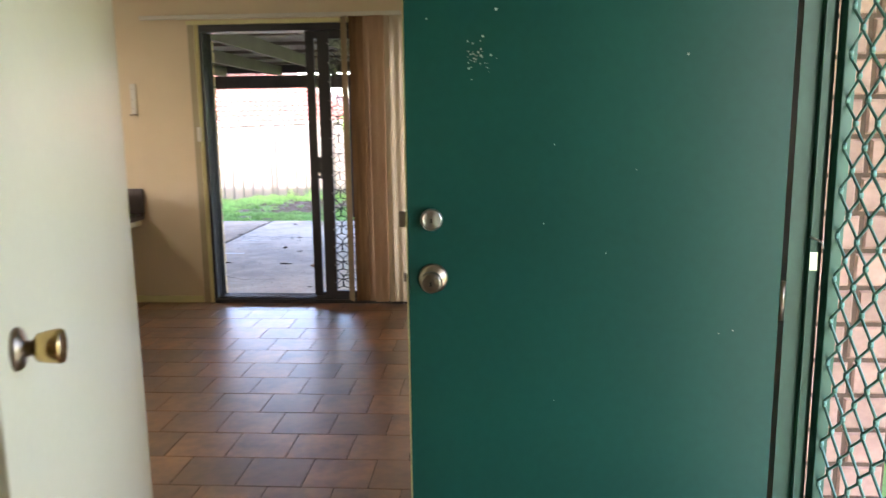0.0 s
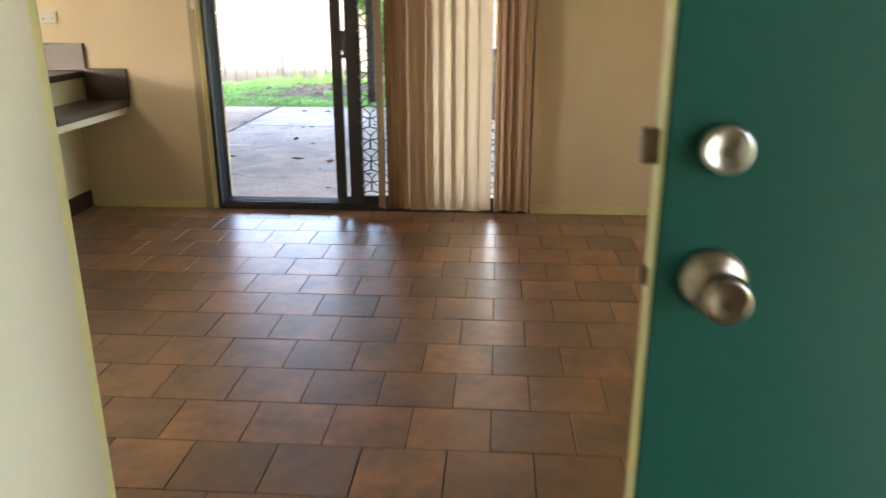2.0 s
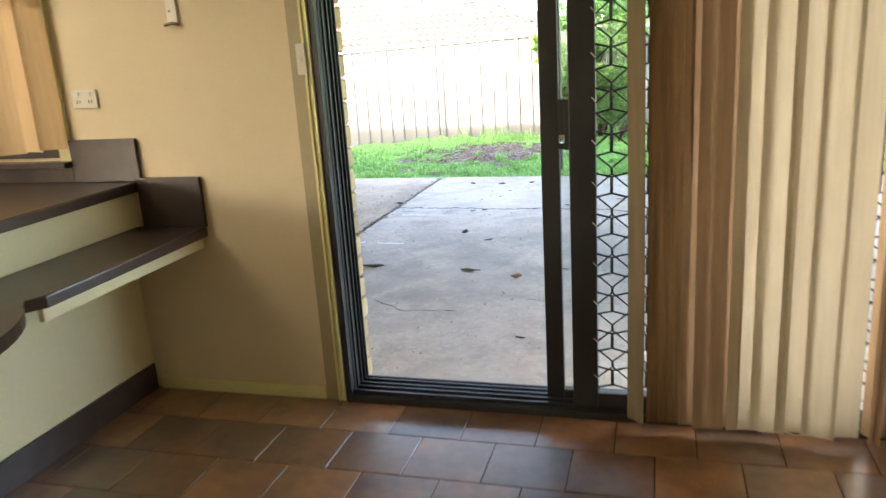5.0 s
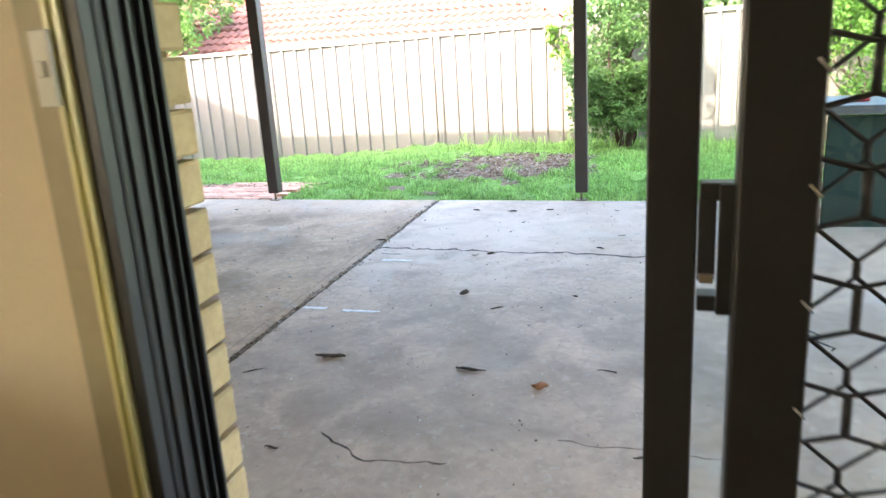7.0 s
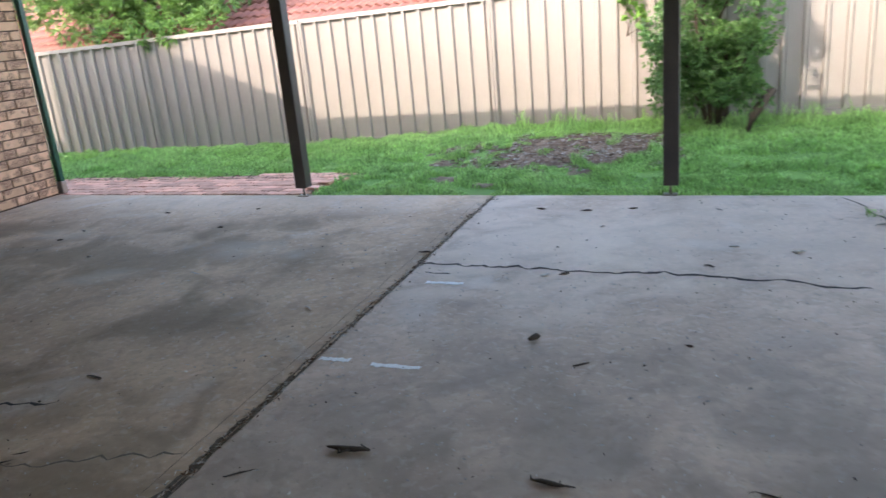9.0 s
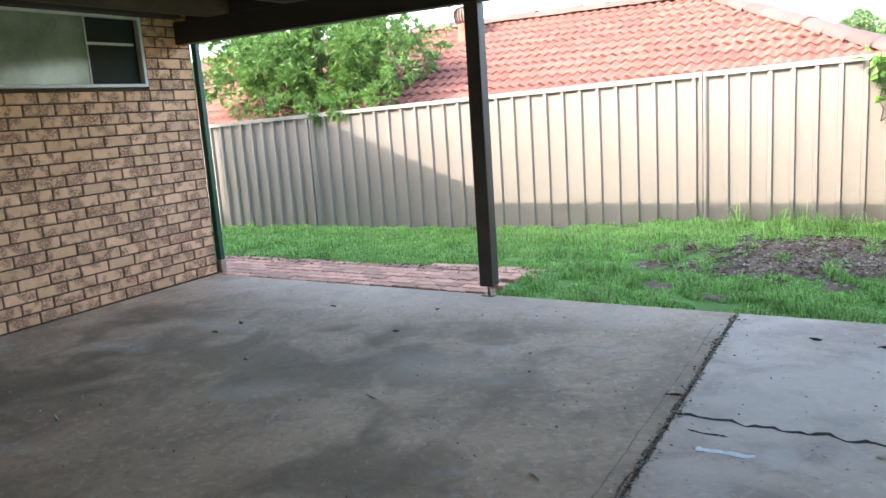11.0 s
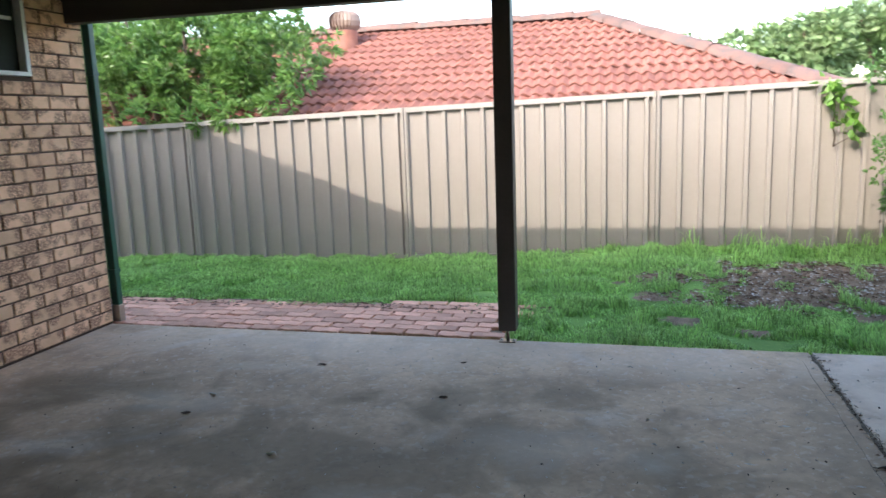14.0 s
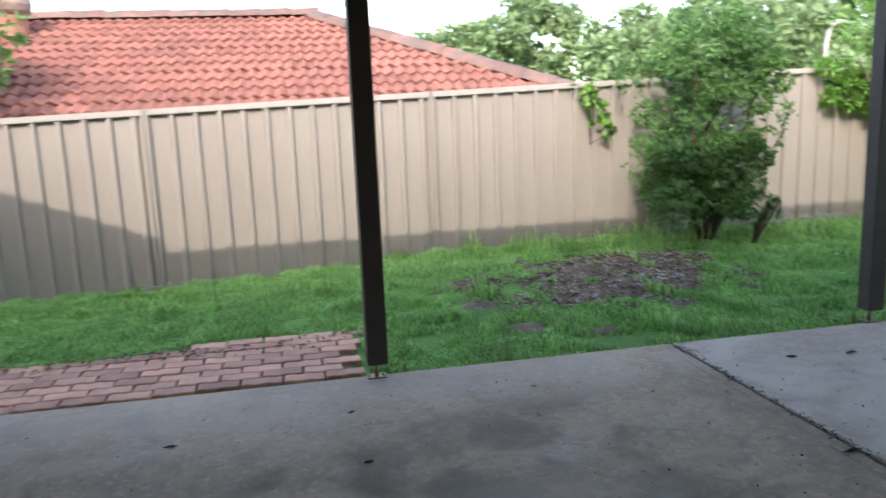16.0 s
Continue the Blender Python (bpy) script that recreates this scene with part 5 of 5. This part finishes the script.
def grass_patch(name, n, seed, x0, x1, y0, y1, lo, hi, label, keep):
    r = np.random.RandomState(seed)
    vs, fs = [], []
    xs, ys = r.uniform(x0, x1, n), r.uniform(y0, y1, n)
    hs, az, ln = r.uniform(lo, hi, n), r.uniform(0, 6.283, n), r.uniform(0.2, 1.0, n)
    for x, y, h, a, l in zip(xs.tolist(), ys.tolist(), hs.tolist(), az.tolist(), ln.tolist()):
        g = keep(x, y)
        if g <= 0:
            continue
        tuft = noise.noise(Vector((x * 3.4, y * 3.4, 21)))
        a = a * 0.45 + 5.0 * noise.noise(Vector((x * 1.9, y * 1.9, 31)))
        l = min(1.25, l * (0.8 + 0.9 * abs(tuft)))
        h = h * g * max(0.3, 0.72 + 0.6 * noise.noise(Vector((x * 1.7, y * 1.7, 9))) + 1.25 * noise.noise(Vector((x * 4.5, y * 4.5, 3))))
        z = ground_z(x, y) - 0.004
        c, s = math.cos(a), math.sin(a)
        w = 0.0048
        k = len(vs)
        vs += [(x - s * w, y + c * w, z), (x + s * w, y - c * w, z), (x + c * h * l * 0.35 - s * w * 0.8, y + s * h * l * 0.35 + c * w * 0.8, z + h * 0.62), (x + c * h * l * 0.35 + s * w * 0.8, y + s * h * l * 0.35 - c * w * 0.8, z + h * 0.62), (x + c * h * l * 0.95, y + s * h * l * 0.95, z + h * max(0.35, 1 - 0.5 * l))]
        fs += [(k, k + 1, k + 3, k + 2), (k + 2, k + 3, k + 4)]
    return tagged(new(name, raw(name, vs, fs, GRASS)), label, "grass", kind="stuff")


def lawn(x, y):
    if y < edge_y(max(-5.7, min(5.2, x))) + 0.015:
        return 0
    if x < -2.9 and y < 6.42 + 0.06 * math.sin(x * 3) + 0.16 * smooth01((x + 5.5) / 2.5):
        return 0
    d = soil_amount(x, y)
    if d < 0.95:
        return 0.6 if noise.noise(Vector((x * 5, y * 5, 1))) > 0.2 else 0
    if noise.noise(Vector((x * 2.6, y * 2.6, 7))) < (-0.30 if x > -2.4 else -0.45):
        return 0.3
    return 1.0


grass_patch("grass", 230000, 5, -9.2, 4.6, 5.6, 8.5, 0.03, 0.088, "lush green lawn grass", lawn)
grass_patch("tall_grass", 1800, 8, -1.9, 1.6, 7.75, 8.42, 0.10, 0.27, "long grass tufts along the fence", lambda x, y: 1.0 if noise.noise(Vector((x * 2.5, y * 2, 3))) > 0.0 else 0)
grass_patch("tall_grass", 900, 9, 1.2, 3.6, 7.0, 8.4, 0.10, 0.22, "long grass by the vine shrub", lambda x, y: 1.0)
grass_patch("weed_tuft", 260, 10, 1.24, 1.52, 5.0, 5.25, 0.03, 0.09, "small grass tuft growing from a slab crack", lambda x, y: 1.0 if (x - 1.38) ** 2 / 0.018 + (y - 5.12) ** 2 / 0.012 < 1 else 0)
# bare soil patch
vs, fs = [], []
n = 64
for j in range(n + 1):
    for i in range(n + 1):
        x, y = -2.4 + i * 2.8 / n, 5.95 + j * 2.1 / n
        d = soil_amount(x, y)
        vs.append((x, y, ground_z(x, y) + 0.012 * min(1, max(-1, 1 - d)) + 0.012 * noise.noise(Vector((x * 9, y * 9, 0))) + 0.012 * noise.noise(Vector((x * 21, y * 21, 0)))))
for j in range(n):
    for i in range(n):
        x, y = -2.4 + (i + 0.5) * 2.8 / n, 5.95 + (j + 0.5) * 2.1 / n
        if soil_amount(x, y) < 1.1:
            a = j * (n + 1) + i
            fs.append((a, a + 1, a + n + 2, a + n + 1))
tagged(new("soil_patch", raw("soil_patch", vs, fs, SOIL, True)), "bare dark soil patch in the lawn", "soil", kind="structure")


def litter(name, n, seed, size, material, spot, label, slim=0.6):
    r = random.Random(seed)
    vs, fs = [], []
    for i in range(n):
        x, y, z = spot(r)
        a, s = r.uniform(0, 6.28), size * r.uniform(0.5, 1.4)
        k = len(vs)
        c, d = math.cos(a), math.sin(a)
        for u, v in ((-s, 0), (0, s * slim * 0.6), (s, 0), (0, -s * slim * 0.6)):
            vs.append((x + u * c - v * d, y + u * d + v * c, z + r.uniform(0.001, 0.01) + (0.3 * abs(v))))
        fs += [(k, k + 1, k + 2), (k, k + 2, k + 3)]
    return tagged(new(name, raw(name, vs, fs, material)), label, "leaf litter", kind="stuff")


def in_soil(r):
    while True:
        x, y = r.uniform(-2.1, 0.3), r.uniform(6.4, 7.9)
        if soil_amount(x, y) < 1.05:
            return x, y, ground_z(x, y) + 0.012


def on_slab(r):
    return r.uniform(-5.4, 2.0), 0.5 + 5.0 * r.random(), SLAB


litter("leaf_litter", 2600, 3, 0.020, DRY_LEAF, in_soil, "dry brown leaves on the bare soil")
litter("pale_mulch", 950, 4, 0.018, PALE_DEBRIS, in_soil, "pale wood chips on the bare soil")
litter("path_leaves", 260, 6, 0.024, DRY_LEAF, lambda r: (r.uniform(-6.2, -2.7), 6.40 + r.gauss(0, 0.07) + 0.0, SLAB), "dry leaves along the path's edge")
litter("slab_grit", 1500, 7, 0.0065, PALE_DEBRIS, on_slab, "pale grit scattered over the slab")
litter("slab_grit", 520, 17, 0.009, PALE_DEBRIS, lambda r: (r.gauss(-0.35, 0.75), max(0.5, min(5.4, r.gauss(2.8, 0.9))), SLAB), "pale flecks scattered beside the paint dashes")
litter("slab_grit", 70, 27, 0.016, PALE_DEBRIS, lambda r: (r.gauss(-1.7, 0.5), max(2.6, min(5.5, r.gauss(4.3, 0.7))), SLAB), "pale leaf scraps near the slab joint")
litter("slab_grit", 700, 8, 0.006, TWIG, on_slab, "dark grit scattered over the slab")
litter("joint_litter", 900, 9, 0.010, DRY_LEAF, lambda r: (JX + r.gauss(0, 0.014), 0.5 + 5.1 * r.random() ** 1.6, SLAB), "dry leaf bits along the slab joint", 0.3)
litter("joint_straw", 420, 15, 0.016, PALE_DEBRIS, lambda r: (JX + r.gauss(0, 0.022), 0.5 + 5.1 * r.random() ** 1.4, SLAB), "dry straw bits caught in the slab joint", 0.16)
litter("corner_litter", 260, 12, 0.03, TWIG, lambda r: (-2.55 + r.gauss(0, 0.32), 1.65 + r.gauss(0, 0.16), SLAB), "dead twigs and bark on the slab", 0.12)


def twig(x, y, a, ln, rad, material, label, seed):
    """A ragged scrap of bark or a curled leaf lying on the slab."""
    r = random.Random(seed)
    b = B()
    c, s = math.cos(a), math.sin(a)
    pts = [(x + c * u * ln + r.uniform(-0.3, 0.3) * rad, y + s * u * ln + r.uniform(-0.3, 0.3) * rad, SLAB + rad * 0.8 + rad * r.uniform(0, 0.7)) for u in (-0.5, -0.2, 0.1, 0.3, 0.5)]
    tube(b, pts, [rad * f for f in (0.35, 0.9, 1.0, 0.8, 0.3)], 6)
    for k in range(3):
        p = r.choice(pts)
        tube(b, [p, (p[0] + r.uniform(-1, 1) * ln * 0.3, p[1] + r.uniform(-1, 1) * ln * 0.25, SLAB + rad)], [rad * 0.5, rad * 0.2], 5)
    return solid("twig" if material is TWIG else "debris", b, material, label, "debris", "scraps on the slab")


twig(-0.727, 2.114, 0.1, 0.15, 0.010, TWIG, "dark scrap of bark on the concrete", 1)
twig(-0.036, 2.068, -0.1, 0.11, 0.008, TWIG, "dark curled twig on the concrete", 2)
twig(0.312, 1.932, 0.3, 0.05, 0.017, mat("orange_leaf", (0.42, 0.20, 0.11), rough=0.8), "curled orange-brown leaf on the concrete", 3)
twig(-0.304, 3.076, 0.8, 0.06, 0.014, TWIG, "dark dry leaf on the concrete", 4)
r = random.Random(21)
for i in range(46):
    x, y = r.uniform(-4.6, 1.5), r.uniform(0.7, 5.4)
    dark = r.random() < 0.62
    twig(x, y, r.uniform(-0.7, 0.7), r.uniform(0.03, 0.09), r.uniform(0.003, 0.008), TWIG if dark else PALE_DEBRIS, "small dark twig on the concrete" if dark else "small pale scrap on the concrete", 30 + i)

# ---- pieces: floor tiles, bricks, pavers, roof tiles ----
TX, TY, G = 0.27, 0.2575, 0.0042


def chamfered(name, dx, dy, dz, c, material):
    """A block with bevelled top edges, standing on z = 0, centred."""
    vs = []
    for z, o in ((0, 0), (dz - c, 0), (dz, c)):
        vs += [(sx * (dx / 2 - o), sy * (dy / 2 - o), z) for sx, sy in ((-1, -1), (1, -1), (1, 1), (-1, 1))]
    fs = [(8, 9, 10, 11)]
    for k in range(2):
        for i in range(4):
            j = (i + 1) % 4
            fs.append((4 * k + i, 4 * k + j, 4 * k + 4 + j, 4 * k + 4 + i))
    return raw(name, vs, fs, material)


tile_me = chamfered("tile", TX - G, TY - G, 0.006, 0.0014, TILE)
near, rest_v, rest_f = [], [], []
r = random.Random(2)
for row in range(27):
    y = 0.013 - TY * (row + 0.5)
    off = 0.09 if row % 2 == 1 else 0.225
    for col in range(-13, 12):
        x = off + TX * (col + 0.5)
        if x < -3.2 or x - TX / 2 > RW - 0.012:
            continue
        trim = 1.0
        if x + TX / 2 > RW:
            trim = (RW + 0.004 - (x - TX / 2)) / TX
            x = RW + 0.004 - trim * TX / 2
        m = pose(x, y, -0.006 + r.uniform(-0.0004, 0.0006), r.uniform(-0.15, 0.15), r.uniform(-0.15, 0.15)) @ Matrix.Diagonal((trim, 1, 1, 1))
        if x > -0.95 and y > -4.5:
            near.append(m)
        else:
            k = len(rest_v)
            rest_v += [tuple(m @ v.co) for v in tile_me.vertices]
            rest_f += [tuple(k + i for i in p.vertices) for p in tile_me.polygons]
pieces("tile", tile_me, floor, near)
tagged(new("floor_tiles", raw("floor_tiles", rest_v, rest_f, TILE_REST)), "brown terracotta floor tiles", "floor tiles", kind="stuff")

brick_me = chamfered("brick", 0.230, 0.076, 0.11, 0.004, BRICK)
half_me = chamfered("brick", 0.110, 0.076, 0.11, 0.004, BRICK)
wing = [o for o in scene.objects if o.name == "wall_wing"][0]
r = random.Random(6)
for course in range(27):
    z = SLAB + 0.004 + 0.0865 * (course + 0.5)
    y = 5.752
    first = True
    while y > 3.70:
        w = 0.115 if (course % 2 and first) else 0.235
        first = False
        c = y - w / 2
        y -= w + 0.009
        if 1.54 < z < 2.19 and c + w / 2 > 3.97 and c - w / 2 < 5.27:
            if c + w / 2 < 5.34:
                continue
            c, w = c + w / 4 + 0.002, 0.115
            if c - 0.055 < 5.27:
                c = 5.327
        ob = new("brick", half_me if w < 0.2 else brick_me)
        ob.parent = wing
        ob.matrix_basis = pose(WX - 0.11 + r.uniform(-0.0015, 0.0015), c, z) @ Matrix(((0, 0, 1, 0), (1, 0, 0, 0), (0, 1, 0, 0), (0, 0, 0, 1)))
tan_me = chamfered("brick", 0.230, 0.076, 0.11, 0.004, BRICK_TAN)
tan_half = chamfered("brick", 0.110, 0.076, 0.11, 0.004, BRICK_TAN)
# barbecue bricks
for course in range(9):
    z = 0.0885 * (course + 0.5) + 0.004
    spots = [((0.10, 0), 0)] if course % 2 else [((0.05, 0), 2), ((0.155, 0), 2)]
    for (u, v), half in spots:
        ob = new("brick", tan_half if half else tan_me)
        ob.parent = bbq
        ob.matrix_basis = pose(u if half else 0.105, 0.11, z) @ Matrix(((1, 0, 0, 0), (0, 0, -1, 0), (0, 1, 0, 0), (0, 0, 0, 1))) @ (Matrix.Diagonal((0.92, 1, 1, 1)) if half else Matrix.Diagonal((0.92, 1, 1, 1)))
    for k in range(3):
        if 0.12 + 0.24 * k + (0.0 if course % 2 else 0.11) > 0.56:
            continue
        ob = new("brick", tan_me)
        ob.parent = bbq
        ob.matrix_basis = pose(0.11, 0.12 + 0.24 * k + (0.0 if course % 2 else 0.11), z) @ Matrix(((0, 0, -1, 0), (1, 0, 0, 0), (0, 1, 0, 0), (0, 0, 0, 1)))
# brick ends at the sliding door's reveal and at the entry
yel_me = chamfered("brick", 0.094, 0.080, 0.11, 0.006, BRICK_YEL)
skin = [o for o in scene.objects if o.name == "brick_skin_rear"][0]
r = random.Random(8)
for course in range(23):
    ob = new("brick", yel_me)
    ob.parent = skin
    ob.matrix_basis = pose(-0.127 + r.uniform(-0.003, 0.003), 0.203, 0.0 + 0.0905 * (course + 0.5), 0, r.uniform(-1, 1), 0) @ Matrix(((0, 0, 1, 0), (1, 0, 0, 0), (0, 1, 0, 0), (0, 0, 0, 1)))
entry_me = chamfered("brick", 0.088, 0.076, 0.11, 0.005, BRICK_PINK)
entry_half = chamfered("brick", 0.102, 0.076, 0.11, 0.005, BRICK_PINK)
skin2 = [o for o in scene.objects if o.name == "brick_skin_right"][0]
for course in range(26):
    for me, x in ((entry_me, 2.978), (entry_half, 3.084)) if course % 2 else ((entry_half, 2.985), (entry_me, 3.091)):
        ob = new("brick", me)
        ob.parent = skin2
        ob.matrix_basis = pose(x, -3.985, -0.08 + 0.0865 * (course + 0.5)) @ Matrix(((1, 0, 0, 0), (0, 0, -1, 0), (0, 1, 0, 0), (0, 0, 0, 1)))
# pavers
def wavy_paver(dx, dy, dz, c):
    """An interlocking paver: both long sides zigzag alike."""
    vs, wave = [], (0, 1, 0, -1, 0, 1, 0, -1, 0)
    for z, o in ((0, 0), (dz - c, 0), (dz, c)):
        vs += [((k / 8 - 0.5) * (dx - 2 * o), -dy / 2 + o + 0.007 * wave[k], z) for k in range(9)]
        vs += [((0.5 - k / 8) * (dx - 2 * o), dy / 2 - o + 0.007 * wave[8 - k], z) for k in range(9)]
    fs = [tuple(range(36, 54))]
    for k in range(2):
        for i in range(18):
            j = (i + 1) % 18
            fs.append((18 * k + i, 18 * k + j, 18 * k + 18 + j, 18 * k + 18 + i))
    return raw("paver", vs, fs, PAVER)


paver_me = wavy_paver(0.207, 0.097, 0.06, 0.005)
r = random.Random(10)
for row in range(8):
    y = 5.80 + 0.108 * row
    for col in range(-1, 16):
        x = -6.42 + 0.219 * (col + (0.5 if row % 2 else 0.0)) + 0.1
        if x > -3.02 + 0.02 * row or x < -6.35 or (row == 7 and x < -3.9):
            continue
        ob = new("paver", paver_me)
        ob.parent = paving
        ob.matrix_basis = pose(x, y, SLAB - 0.066 + r.uniform(-0.004, 0.004), r.uniform(-1.2, 1.2), r.uniform(-1.2, 1.2), r.uniform(-1.5, 1.5))


def roof_tile(material):
    """A wavy concrete tile: width along x, lying up the slope along y."""
    w, l, n = 0.272, 0.33, 16
    vs, fs = [], []
    for y, drop in ((0, 0.0), (l, -0.028)):
        for i in range(n + 1):
            u = i / n
            vs.append(((u - 0.5) * w, y, 0.017 * math.sin(u * 4 * math.pi + 0.6) + 0.03 + drop))
    for i in range(n + 1):
        vs.append((vs[i][0], 0.004, vs[i][2] - 0.026))
    for i in range(n):
        fs += [(i, i + 1, n + 2 + i, n + 1 + i), (2 * n + 2 + i, 2 * n + 3 + i, i + 1, i)]
    me = raw("roof_tile", vs, fs, material, True)
    me.materials.append(ROOF_LIP)
    for p in me.polygons:
        p.material_index = p.index % 2
        p.use_smooth = p.index % 2 == 0
    return me


rt = roof_tile(ROOF_TILE)
tilt = math.degrees(math.atan(RP))
slope_len = run / math.cos(radians(tilt))
rows = int(slope_len / 0.275) + 1
rest_v, rest_f, count = [], [], 0
for row in range(rows):
    s = row * 0.275
    y, z = EAVE_Y + s * math.cos(radians(tilt)), eave_z + s * math.sin(radians(tilt))
    limit = RX + HIP * (RY - y) - 0.05
    for col in range(50):
        x = -12.6 + col * 0.268 + (0.134 if row % 2 else 0.0) + 0.016 * math.sin(row * 2.3)
        if x > limit:
            continue
        m = pose(x, y, z - 0.02, tilt)
        if -7.6 < x and row >= 2 and count < 300:
            count += 1
            ob = new("roof_tile", rt)
            ob.parent = roof
            ob.matrix_basis = m
        else:
            k = len(rest_v)
            rest_v += [tuple(m @ v.co) for v in rt.vertices]
            rest_f += [tuple(k + i for i in p.vertices) for p in rt.polygons]
ob = new("roof_tiles", raw("roof_tiles", rest_v, rest_f, mat("red_roof_tile_rest", (0.27, 0.098, 0.070), (0.17, 0.068, 0.052), rough=0.7, scale=6, fine=40, bump=0.25, island=0.2), True))
ob.parent = roof
tagged(ob, kind="stuff")
# ridge and hip caps
vs, fs = [], []
for j in range(2):
    for i in range(9):
        a = math.pi * i / 8
        vs.append((j * 0.40, 0.15 * math.cos(a) * (1 + 0.1 * j), 0.095 * math.sin(a) * (1 + 0.12 * j) - 0.05))
for i in range(8):
    fs.append((i, i + 1, 10 + i, 9 + i))
cap_me = raw("ridge_tile", vs, fs, ROOF_RIDGE, True)
r = random.Random(13)
poses = [pose(-12.5 + 0.38 * i, RY, RZ + 0.03 + r.uniform(-0.006, 0.006), r.uniform(-2, 2), r.uniform(-1.5, 1), r.uniform(-2, 2)) for i in range(26)]
hip = Vector((HIP * run, -run, eave_z - RZ))
for i in range(int(hip.length / 0.38)):
    p = Vector((RX, RY, RZ + 0.03)) + hip.normalized() * 0.38 * i
    q = hip.to_track_quat("X", "Z").to_matrix().to_4x4()
    poses.append(Matrix.Translation(p) @ q @ pose(0, 0, 0, r.uniform(-2, 2), r.uniform(0, 3), r.uniform(-2, 2)))
pieces("ridge_tile", cap_me, roof, poses)
